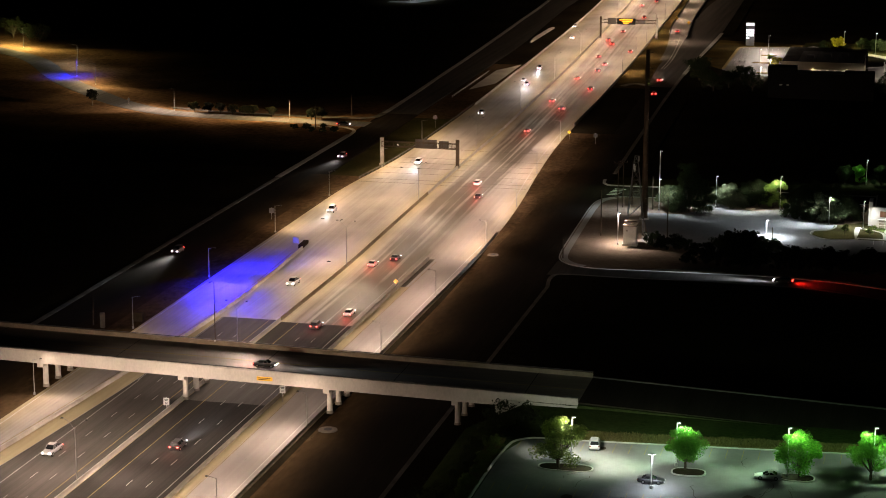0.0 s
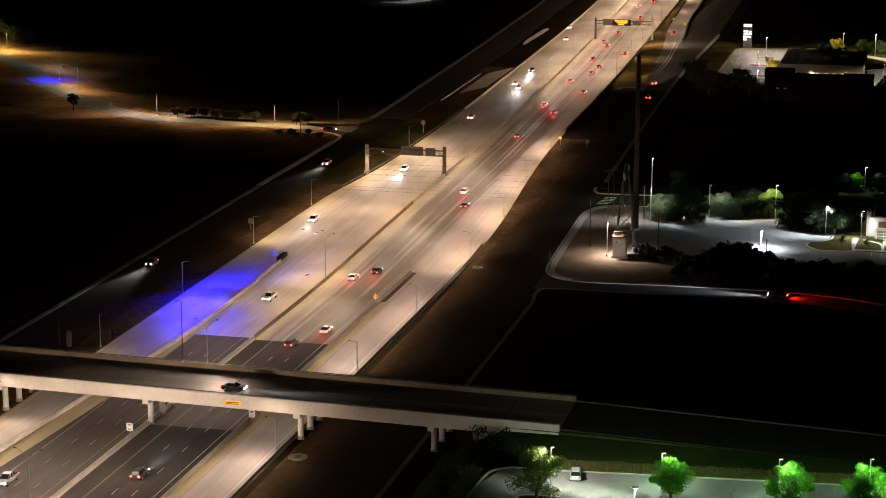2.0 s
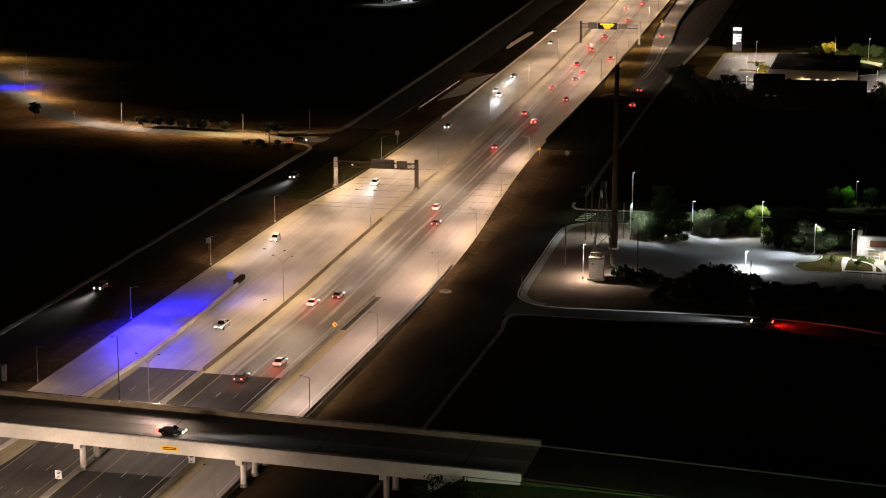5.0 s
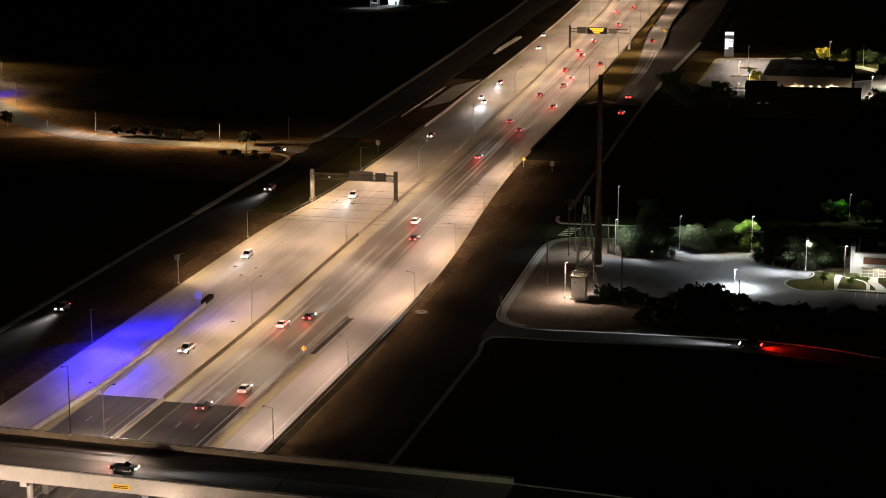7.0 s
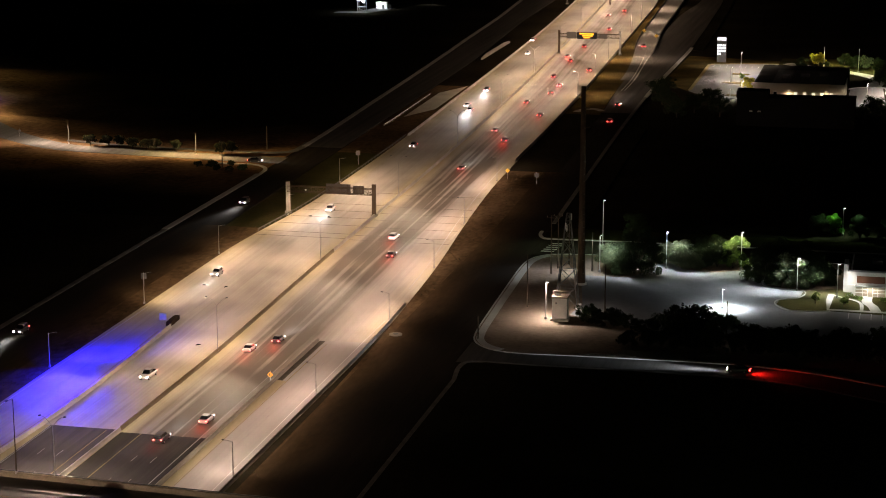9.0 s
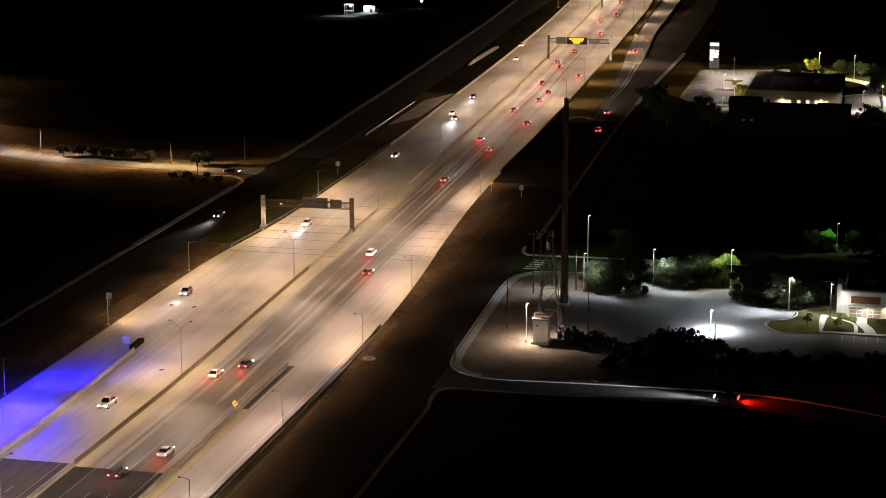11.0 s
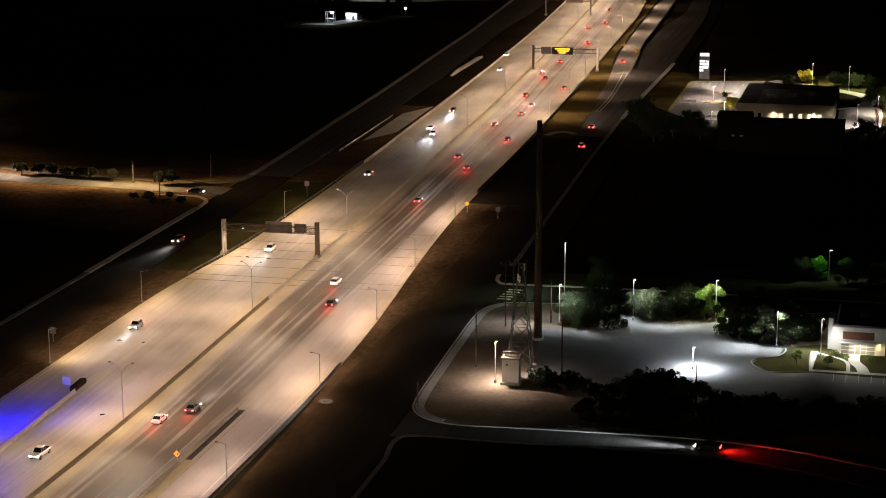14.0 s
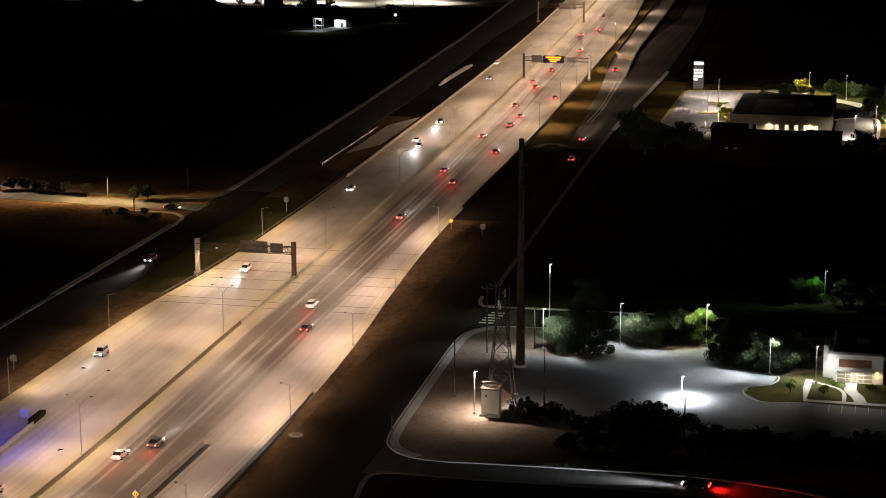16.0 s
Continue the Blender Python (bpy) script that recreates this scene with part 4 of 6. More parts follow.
lot_lamp(133.5, 312, 7.5, 3500, GREENISH)
HIGH = 6.5  # level of the plateau that carries the south car park and the cross road
lot_lamp(109.0, 0.0, 5.9, 4200, COOL, 2, HIGH, True)
lot_lamp(94.4, 8.2, 8.7, 13000, (0.98, 1.0, 0.80), 1, HIGH, dy=2, north=15000)
lot_lamp(111.6, 12.3, 7.7, 9500, GREENISH, 1, HIGH, north=9000)
lot_lamp(130.2, 10.9, 8.6, 10000, GREENISH, 1, HIGH, north=6500)
lot_lamp(144.1, 14.2, 8.6, 10000, GREENISH, 1, HIGH, north=6500)
for x, y, c, p, ux, uy, h in ((-125, 400, (1.0, 0.72, 0.52), 66000, 0.95, -0.3, 8.2), (-76.6, 390.6, AMBER, 62000, 1, 0, 7.0), (-181, 457.5, (1.0, 0.74, 0.42), 48000, 0.6, -0.8, 8.5), (-211.5, 510, MOON, 14000, 0.6, -0.8, 9), (-262, 564, (1.0, 0.78, 0.30), 120000, 0.8, -0.6, 9), (-198.5, 479, BLUE, 60000, 0.6, -0.8, 8.5)):
    street_lamp(x, y, h, ((uy * 2.4, -abs(ux) * 2.4, 0.5),), m=DULL_STEEL, group="side street lamps", label="tall street lamp with curved arm beside the side street", bulb=BLUE_BULB if c == BLUE else BULB)
    lx, ly = x + uy * 2.4, y - abs(ux) * 2.4
    if c == BLUE:
        spot("side_street_light", lx, ly, h + 0.25, p, c, 140, 1.0)
        continue
    for d in (-1, 1):
        spot("side_street_light", lx, ly, h + 0.25, p * 1.1, c, 96, 1.0, 0.25, (lx + d * 30 * ux, ly + d * 30 * uy, 0))
    spot("side_street_light", lx, ly, h + 0.25, p * 0.22, c, 158, 0.9)


# ------------------------------------------------------------------ gantries and signs
def truss(s, p, q, d, k):
    """A square box truss from p to q with chords and zigzag braces."""
    p, q = Vector(p), Vector(q)
    corners = [Vector((0, a, b)) for a, b in ((-d, 0), (d, 0), (d, 2 * d), (-d, 2 * d))]
    for c in corners:
        s.tube(p + c, q + c, 0.09, 0.09, 5)
    for i in range(k):
        a, b = p.lerp(q, i / k), p.lerp(q, (i + 1) / k)
        for u, v in ((0, 1), (1, 2), (2, 3), (3, 0)):
            u, v = (u, v) if i % 2 else (v, u)
            s.tube(a + corners[u], b + corners[v], 0.045, 0.045, 4)
            s.tube(a + corners[u], a + corners[v], 0.045, 0.045, 4)
    return s


def gantry(x0, x1, y, h, panels, label, posts, wide=0.5):
    t = thing("sign_gantry", label, "sign gantry", "sign gantries")
    for x, m in ((x0, posts[0]), (x1, posts[1])):
        part("column", Shape().box(x - wide, x + wide, y - wide, y + wide, -0.3, h + 0.6, 0.06), m, t)
        part("footing", Shape().box(x - wide - 0.25, x + wide + 0.25, y - 1.0, y + 1.0, -0.3, 0.6, 0.05), DIRTY, t)
        part("column_cap", Shape().box(x - wide - 0.05, x + wide + 0.05, y - wide - 0.05, y + wide + 0.05, h + 0.6, h + 0.72, 0.03), WEATHERED, t)
    part("truss", truss(Shape(), (x0, y, h - 2.2), (x1, y, h - 2.2), 0.8, 14), WEATHERED, t)
    for a, b, z0, z1 in panels:
        p = part("sign_panel", Shape().box(a, b, y + 0.95, y + 1.05, z0, z1, 0.02), SIGN_BACK, t)
        for i in range(4):
            x = a + (b - a) * (i + 0.5) / 4
            part("stiffener", Shape().box(x - 0.06, x + 0.06, y + 0.80, y + 0.949, z0, z1), WEATHERED, p)
    return t


gantry(-19.4, 5.5, 308.5, 8.3, ((-8.6, -1.5, 5.7, 8.6), (-0.8, 2.4, 5.9, 8.3)), "steel truss sign gantry spanning the oncoming lanes", (DIRTY, WEATHERED))
lamp = thing("sign_lamp", "small white floodlight on the gantry truss", "lamp", "", pose(-13.9, 307.5, 6.75))
part("housing", Shape().box(-0.3, 0.3, -0.25, 0.25, 0.05, 0.32, 0.04), DARK_METAL, lamp)
part("lens", Shape().box(-0.24, 0.24, -0.29, -0.255, 0.08, 0.29), PANEL, lamp)
part("bracket", Shape().box(-0.05, 0.05, -0.1, 0.3, -0.1, 0.06), STEEL, lamp)
far = gantry(-5.5, 21.9, 668, 9.6, (), "sign gantry with glowing amber message board", (WEATHERED, CAST), 0.42)
for a, b, z0, z1 in ((-1.9, 2.4, 6.9, 9.9), (12.6, 16.2, 7.2, 9.0)):
    part("sign_panel", Shape().box(a, b, 666.6, 666.75, z0, z1, 0.03), SIGN_BACK, far, "dark green sign panel")
board = part("message_board", Shape().box(2.8, 11.7, 665.9, 666.7, 6.9, 9.9, 0.06), RUBBER, far, "black message board")
for a, b, z in ((4.0, 10.4, 8.95), (5.2, 9.9, 8.12), (5.8, 8.6, 7.3)):
    part("text_bar", Shape().box(a, b, 665.86, 665.895, z, z + 0.6), LED, board, "glowing amber writing")
gantry(-37.5, -13.8, 876, 9.8, ((-27, -18, 6.6, 9.9),), "dark sign gantry far along the freeway", (DULL_STEEL, WEATHERED), 0.38)


def post_sign(name, x, y, w, hgt, z, m, label, yaw=0, bars=(), diamond=False, posts=1):
    t = thing(name, label, "road sign", "", pose(x, y, 0, 0, 0, yaw))
    for i in range(posts):
        px = 0 if posts == 1 else (i - 0.5) * w * 0.7
        part("post", Shape().box(px - 0.04, px + 0.04, 0.03, 0.11, -0.3, z + hgt * 0.6), STEEL, t)
    if diamond:
        s = Shape().loft([[(0, yy, z - hgt / 2), (w / 2, yy, z), (0, yy, z + hgt / 2), (-w / 2, yy, z)] for yy in (-0.02, 0.02)])
    else:
        s = Shape().box(-w / 2, w / 2, -0.02, 0.02, z - hgt / 2, z + hgt / 2, 0.008)
    panel = part("panel", s, m, t)
    for bx, bz, bw, bh, bm_ in bars:
        part("text_bar", Shape().box(bx - bw / 2, bx + bw / 2, -0.034, -0.022, z + bz - bh / 2, z + bz + bh / 2), bm_, panel)
    return t


post_sign("blue_sign", -9.6, 184.5, 1.7, 1.6, 2.2, SIGN_BLUE, "square blue road sign beside the crash cushion")
post_sign("warning_sign", 27.4, 147, 1.3, 1.3, 2.0, SIGN_ORANGE, "orange diamond warning sign on the ramp barrier", diamond=True, bars=((-0.15, 0, 0.14, 0.5, RUBBER), (0.18, 0, 0.14, 0.5, RUBBER)))
for x, y in ((9.9, 39.0), (29.2, 52.0)):
    t = post_sign("speed_sign", x, y, 1.2, 1.5, 2.6, SIGN_DULL, "white speed limit sign on the barrier", bars=((0, 0.45, 0.8, 0.14, RUBBER), (0, 0.22, 0.6, 0.12, RUBBER)))
    font = bpy.data.curves.new("speed_number", "FONT")
    font.body, font.size, font.align_x, font.extrude = "60", 0.62, "CENTER", 0.004
    txt = new("speed_number", font)
    txt.data.materials.append(RUBBER)
    txt.parent, txt.matrix_local = t, pose(0, -0.03, 2.02, 90, 0, 0)
post_sign("road_sign_back", -27.4, 218.5, 1.4, 1.4, 2.5, DULL_STEEL, "grey back of a square sign beside the frontage road")
post_sign("road_sign_back", -147.2, 409.6, 1.3, 1.3, 2.0, DULL_STEEL, "small grey diamond sign beside the side street", diamond=True)
post_sign("road_sign_back", 41.0, 364.5, 1.3, 1.3, 2.8, SIGN_BACK, "back of a small square sign on the verge")
post_sign("road_sign_back", -20.3, 385, 1.4, 1.4, 3.6, SIGN_BACK, "back of a sign beside the shoulder")
post_sign("yellow_sign", 23, 740, 2.0, 2.0, 2.6, SIGN_YELLOW, "yellow diamond sign beside the far ramp", diamond=True)
post_sign("yellow_sign", 31.5, 720, 2.0, 2.0, 2.6, SIGN_YELLOW, "yellow diamond sign on the gore", diamond=True)
post_sign("diamond_sign", 30.6, 372, 1.4, 1.4, 2.4, SIGN_YELLOW, "small diamond warning sign at the shoulder", diamond=True)

cush = thing("crash_cushion", "dark ribbed crash cushion at the barrier end", "crash cushion", "", pose(-8.3, 184.3, 0, 0, 0, 3))
for k in range(6):
    part("bay", Shape().box(-0.6, 0.6, 0.05 + 1.02 * k, 1.0 + 1.02 * k, 0.05, 1.1, 0.05), CUSHION, cush)
part("nose", Shape().box(-0.55, 0.55, 6.15, 6.6, 0.05, 1.05, 0.12), RUBBER, cush)

for x, y, a in ((-13.6, 222.5, 20), (-7.9, 221.9, 70), (-6.2, 304.4, 10), (-12.0, 304.8, -30), (3.3, 171.5, 50)):
    scrap = thing("tyre_scrap", "torn black tyre scrap lying on the lane", "debris", "tyre scraps on the lanes", pose(x, y, 0.012, 0, 0, a))
    part("tread", Shape().tube((-0.55, 0, 0.06), (-0.1, 0.12, 0.09), 0.10, 0.14, 7).tube((-0.1, 0.12, 0.09), (0.5, -0.05, 0.05), 0.14, 0.07, 7), RUBBER, scrap)

pylon = thing("sign_pylon", "tall lit white shop sign pylon in the dark", "sign", "", pose(68.2, 654, 0))
part("casing", Shape().box(-2.0, 2.0, -0.4, 0.4, -0.3, 11.0, 0.05), DARK_METAL, pylon)
for z0, z1, a, b in ((9.4, 10.7, -1.9, 1.9), (6.9, 7.8, -1.9, 0.2), (5.7, 6.6, -1.8, 1.8), (4.4, 5.3, -1.9, 1.6), (3.2, 4.0, -1.9, -0.4), (6.9, 7.6, 0.5, 1.8)):
    part("lit_panel", Shape().box(a, b, -0.46, -0.41, z0, z1), PANEL, pylon, "glowing white sign panel")
spot("pylon_light", 68.2, 652.2, 7, 400, COOL, 150, 0.5, aim=(68.2, 645, 0))


# ------------------------------------------------------------------ trees and bushes
def tree_meshes(seed, h, r, leaf, leaves, trunk=0.35):
    """Trunk and limbs, and a crown of leaf clumps with an uneven outline."""
    rng = random.Random(seed)
    wood, crown = Shape(), Shape()
    top = h * trunk
    wood.tube((0, 0, -0.3), (rng.uniform(-0.2, 0.2), 0, top), 0.035 * h, 0.024 * h, 8)
    clumps = []
    for i in range(26):
        a, ring = 2.4 * i + rng.uniform(-0.4, 0.4), r * rng.uniform(0.2, 0.85)
        c = Vector((ring * math.cos(a), ring * math.sin(a), rng.uniform(min(top + 0.06 * h, 0.16 * h + top * 0.6), h * 0.92 - 0.25 * h * (ring / r) ** 2)))
        wood.tube((0, 0, top * rng.uniform(0.75, 1.0)), tuple(c * 0.9 + Vector((0, 0, 0.05 * h))), 0.009 * h, 0.004 * h, 5)
        clumps.append((c, r * rng.uniform(0.17, 0.40)))
    clumps.append((Vector((0, 0, h * 0.72)), r * 0.5))
    for i in range(leaves):
        c, q = clumps[rng.randrange(len(clumps))]
        d = Vector((rng.gauss(0, 1), rng.gauss(0, 1), rng.gauss(0, 1))).normalized() * q * (rng.random() ** 0.45)
        crown.leaf(c + Vector((d.x, d.y, d.z * 0.8)), leaf, rng)
    return wood, crown


KINDS = {}


def tree(x, y, h, r, material, label, category="tree", group="", trunk=0.35, leaf=0.24, leaves=1500, seed=1, z=0.0):
    key = (material.name, round(h / r, 1), trunk, seed % 3, category)
    if key not in KINDS:
        t = thing(category.replace(" ", "_"), label, category, group)
        wood, crown = tree_meshes(seed, h, r, leaf, leaves, trunk)
        part("trunk", wood, BARK, t)
        part("crown", crown, material, t)
        t.matrix_world = pose(x, y, z, 0, 0, seed * 47)
        KINDS[key] = (t, h)
        return t
    src, h0 = KINDS[key]
    t = copy_thing(src, pose(x, y, z, 0, 0, seed * 47))
    t.scale = [h / h0] * 3
    return tagged(t, label, category, group)


# car park trees at the south lot
tree(92.4, 6.8, 10.2, 4.9, LEAF, "leafy lamp-lit tree on a planting island", seed=1, leaves=11000, leaf=0.16, trunk=0.16, z=PLATEAU)
for x, y, h, s in ((113.3, 10.6, 7.4, 2), (132.2, 10.9, 8.4, 3), (143.7, 12.7, 8.2, 4)):
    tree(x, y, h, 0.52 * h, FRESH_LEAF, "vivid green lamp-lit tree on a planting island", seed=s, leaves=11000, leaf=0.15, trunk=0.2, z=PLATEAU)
# plot round the lit car park
for x, y, h, r, m, s in ((85.5, 257, 13.0, 5.6, DARK_LEAF, 1), (79.5, 258.5, 7.0, 4.6, PALE_LEAF, 2), (89.5, 259, 8.0, 4.0, DARK_LEAF, 14), (96.5, 266, 7.5, 4.0, PALE_LEAF, 3), (101, 267, 7.6, 4.2, DARK_LEAF, 4), (108.5, 268, 8.4, 4.0, LEAF, 5),
                         (123.8, 251.6, 8.6, 4.8, PALE_LEAF, 6), (118.0, 254.5, 9.6, 5.0, DARK_LEAF, 7), (129.2, 252.6, 9.4, 4.9, DARK_LEAF, 8), (126, 258, 11.0, 5.5, DARK_LEAF, 9), (121, 259, 10.5, 5.2, DARK_LEAF, 10), (121.2, 253, 6.4, 4.2, DARK_LEAF, 19), (126.8, 251.2, 5.6, 3.6, PALE_LEAF, 18), (131.8, 254.5, 6.8, 3.8, DARK_LEAF, 20), (115.6, 257, 8.2, 4.6, DARK_LEAF, 21), (82.5, 256.5, 8.6, 4.2, DARK_LEAF, 22), (99, 265.5, 5.2, 3.2, PALE_LEAF, 23), (104.5, 269, 8.6, 4.6, DARK_LEAF, 17), (92, 268, 6.0, 3.0, PALE_LEAF, 15), (82, 290, 9.0, 4.5, DARK_LEAF, 9),
                         (131.5, 313, 5.8, 2.6, FRESH_LEAF, 10), (138, 310, 6.0, 3.0, DARK_LEAF, 11), (145, 309, 6.4, 3.2, DARK_LEAF, 12), (127, 312, 5.5, 3.0, DARK_LEAF, 13)):
    tree(x, y, h, r, m, "broad tree at the edge of the car park", trunk=0.05, seed=s, leaves=12000, leaf=0.19)
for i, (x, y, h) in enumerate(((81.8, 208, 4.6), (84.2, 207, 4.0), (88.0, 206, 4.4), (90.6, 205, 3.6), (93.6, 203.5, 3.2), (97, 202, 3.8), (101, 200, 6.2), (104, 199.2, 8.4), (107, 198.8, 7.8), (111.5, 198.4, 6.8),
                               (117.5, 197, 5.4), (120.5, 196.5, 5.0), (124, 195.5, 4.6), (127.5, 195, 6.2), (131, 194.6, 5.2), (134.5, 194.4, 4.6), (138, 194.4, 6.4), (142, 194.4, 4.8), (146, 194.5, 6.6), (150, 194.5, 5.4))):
    tree(x, y, h, 0.60 * h, DARK_LEAF if i % 3 == 0 else SHADE_LEAF, "dense shrub along the car park edge, leaf colour darkened as unlit", "bush", "hedge along the car park", 0.08, 0.17, 3600, i)
for i, (x, y, h) in enumerate(((79.3, 15.5, 3.2), (80.0, 11, 2.6), (79.6, 6, 3.0), (79.9, 1, 2.6), (79.4, -5, 3.0), (79.8, -11, 2.8))):
    tree(x, y, h, 0.6 * h, LEAF, "olive shrub beside the car park kerb", "bush", "shrubs by the south car park", 0.1, 0.13, 2600, i, PLATEAU - 0.9)
tree(114.5, 203, 5.0, 1.8, PALE_LEAF, "thin pale sapling beside the dark hedge", seed=3)
for x, y, h in ((130.3, 236, 3.2), (136.8, 235.3, 2.6)):
    tree(x, y, h, 1.1, LEAF, "small young tree on the lawn", seed=5, trunk=0.4, leaf=0.14, leaves=700)
for i, (x, y) in enumerate(((138.2, 243.4), (139.3, 242.4), (140.3, 241.4), (137.6, 245), (145.4, 242.2), (146.4, 241.6))):
    tree(x, y, 1.2, 0.8, LEAF, "clipped round shrub by the entrance", "shrub", "entrance shrubs", 0.1, 0.10, 500, i)
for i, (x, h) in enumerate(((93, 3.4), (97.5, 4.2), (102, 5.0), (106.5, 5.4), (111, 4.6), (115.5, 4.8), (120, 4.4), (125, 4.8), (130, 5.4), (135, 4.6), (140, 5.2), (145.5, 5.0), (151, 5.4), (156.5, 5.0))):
    tree(x, 191.5 + 0.8 * math.sin(2.3 * i) - 0.09 * max(0, x - 125), h, 0.66 * h, SHADE_LEAF, "dense shrub along the car park edge, leaf colour darkened as unlit", "bush", "hedge along the car park", 0.08, 0.17, 3600, i + 5)
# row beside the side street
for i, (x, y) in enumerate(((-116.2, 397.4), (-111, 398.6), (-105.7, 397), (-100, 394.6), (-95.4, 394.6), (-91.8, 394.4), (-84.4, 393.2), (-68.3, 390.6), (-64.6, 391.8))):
    tree(x, y, 4.3 if i < 7 else 4.8, 2.3, SHADE_LEAF, "small street tree in a row, leaf colour blackened to a silhouette", "tree", "row of street trees", 0.25, 0.22, 2200, i)
tree(-160, 404.2, 6.6, 2.6, SHADE_LEAF, "street tree beside the bend, leaf colour blackened to a silhouette", seed=2, leaves=2200)
for i, (x, y, h) in enumerate(((-68, 369.4, 2.0), (-63.8, 369.6, 2.6), (-58.5, 373, 1.8), (-52.4, 366, 2.2), (-56, 364, 2.0), (-60.5, 365.5, 1.8))):
    tree(x, y, h, 0.75 * h, DARK_LEAF, "low shrub at the street corner", "bush", "", 0.1, 0.2, 900, i)
for i, (x, y, h) in enumerate(((-283, 598, 11), (-264, 587, 10), (-272, 592, 8.5))):
    tree(x, y, h, 0.6 * h, DARK_LEAF, "dim olive tree behind the far street lamp", "tree", "", 0.15, 0.3, 1600, i)
# in front of the dark building and along the far car parks
for i, (x, y, h) in enumerate(((63, 515, 7), (67, 500, 8), (72, 512, 7), (77, 520, 8.5), (82, 505, 8), (58, 530, 8), (54, 545, 7.5), (56, 560, 7), (133, 500, 7), (140, 505, 8), (147, 508, 8), (136, 522, 7), (152, 520, 9), (128, 490, 6))):
    tree(x, y, h, 0.6 * h, DARK_LEAF, "dark tree silhouetted before the lit car park", "tree", "dark trees", 0.2, 0.3, 1600, i)
for i, (x, y, h, m) in enumerate(((109.6, 649.5, 5.4, YELLOW_LEAF), (136.5, 598, 6.5, PALE_LEAF), (141, 590, 7, LEAF), (86.6, 571, 5.0, YELLOW_LEAF), (121, 646, 5.4, DARK_LEAF), (125, 643, 5.0, DARK_LEAF), (130, 641, 5.6, PALE_LEAF), (135, 638, 5.2, DARK_LEAF), (103.5, 640, 4.2, DARK_LEAF), (145, 600, 7, LEAF), (113.5, 643, 2.6, DARK_LEAF), (81.5, 603, 2.2, LEAF), (144.5, 572, 5.5, LEAF))):
    tree(x, y, 1.15 * h, 0.62 * h, m, "lamp-lit tree beside the far car park", seed=i, trunk=0.15, leaf=0.3, leaves=2600)
# scrub near the overpass end
for i, (x, y, h) in enumerate(((80, 34, 9.5), (76, 37, 9), (84, 31, 8), (79, 27, 7), (75.5, 22, 6.5), (77, 14, 6), (76, 6, 6), (75, -3, 6.5), (71, -8, 6))):
    tree(x, y, h, 0.58 * h, DARK_LEAF, "dark scrubby tree below the overpass", "tree", "", 0.15, 0.25, 1600, i)
tall = Shape()
rng = random.Random(5)
for i in range(60000):
    if rng.random() < 0.80:
        x = rng.uniform(90, 185)
        y = 22.3 + (x - 95) * 0.076 + 5.2 * rng.random() ** 1.3
    else:
        x, y = 80.6 - abs(rng.gauss(0, 0.9)), rng.uniform(-40, 20)
    hgt = PLATEAU + rng.uniform(0.0, 0.6) * (0.7 + 0.5 * noise.noise((x * 0.25, y * 0.25, 4)))
    k = len(tall.v)
    a, dx = rng.uniform(0, 6.28), rng.uniform(0.18, 0.45)
    tall.v.extend([(x - dx * math.cos(a), y - dx * math.sin(a), PLATEAU - 0.9), (x + dx * math.cos(a), y + dx * math.sin(a), PLATEAU - 0.9), (x + rng.uniform(-0.25, 0.25), y + rng.uniform(-0.25, 0.25), hgt)])
    tall.f.append((k, k + 1, k + 2))
scrub = Shape()
for i in range(1500):
    y = rng.uniform(30, 384)
    if rng.random() < 0.68:
        x = right_edge(y) + 0.4 + abs(rng.gauss(0, 6.0))
        if x > front_right_in(y) - 0.6:
            continue
    else:
        x = left_edge(y) - 0.6 - abs(rng.gauss(0, 4.5))
        if x < front_left_in(y) + 0.6:
            continue
    if noise.noise((x * 0.16, y * 0.07, 3.0)) < -0.05:
        continue
    a, dx, k = rng.uniform(0, 6.28), rng.uniform(0.1, 0.3), len(scrub.v)
    scrub.v.extend([(x - dx * math.cos(a), y - dx * math.sin(a), -0.14), (x + dx * math.cos(a), y + dx * math.sin(a), -0.14), (x + rng.uniform(-0.25, 0.25), y + rng.uniform(-0.25, 0.25), rng.uniform(-0.02, 0.16))])
    scrub.f.append((k, k + 1, k + 2))
weeds = Shape()
for i in range(14000):
    x = rng.uniform(84, 158)
    edge = float(np.interp(x, [72, 95, 117, 133, 150, 168], [180.4, 181.4, 181.6, 178.5, 171.2, 162.7]))
    y = edge + 0.3 + (5.5 if 92 < x < 112 else 1.6) * rng.random() ** 1.6
    if noise.noise((x * 0.3, y * 0.3, 9)) < -0.12:
        continue
    a, dx, k = rng.uniform(0, 6.28), rng.uniform(0.03, 0.10), len(weeds.v)
    weeds.v.extend([(x - dx * math.cos(a), y - dx * math.sin(a), 0.0), (x + dx * math.cos(a), y + dx * math.sin(a), 0.0), (x + rng.uniform(-0.2, 0.2), y + rng.uniform(-0.2, 0.2), rng.uniform(0.12, 0.45))])
    weeds.f.append((k, k + 1, k + 2))
structure("street_weeds", weeds, PALE_WEED, "pale dry weeds behind the kerb of the side street", "grass", "stuff")
structure("verge_scrub", scrub, SCRUB, "thin dry tufts of grass on the verges", "grass", "stuff")
structure("tall_grass", tall, DRY_GRASS, "tall yellow-green grass behind the car park kerb", "grass", "stuff")


# ------------------------------------------------------------------ corner plot: masts, mast base, poles
mast = thing("transmission_pole", "very tall brown weathered steel transmission pole", "utility pole", "", pose(74.5, 243.2, 0))
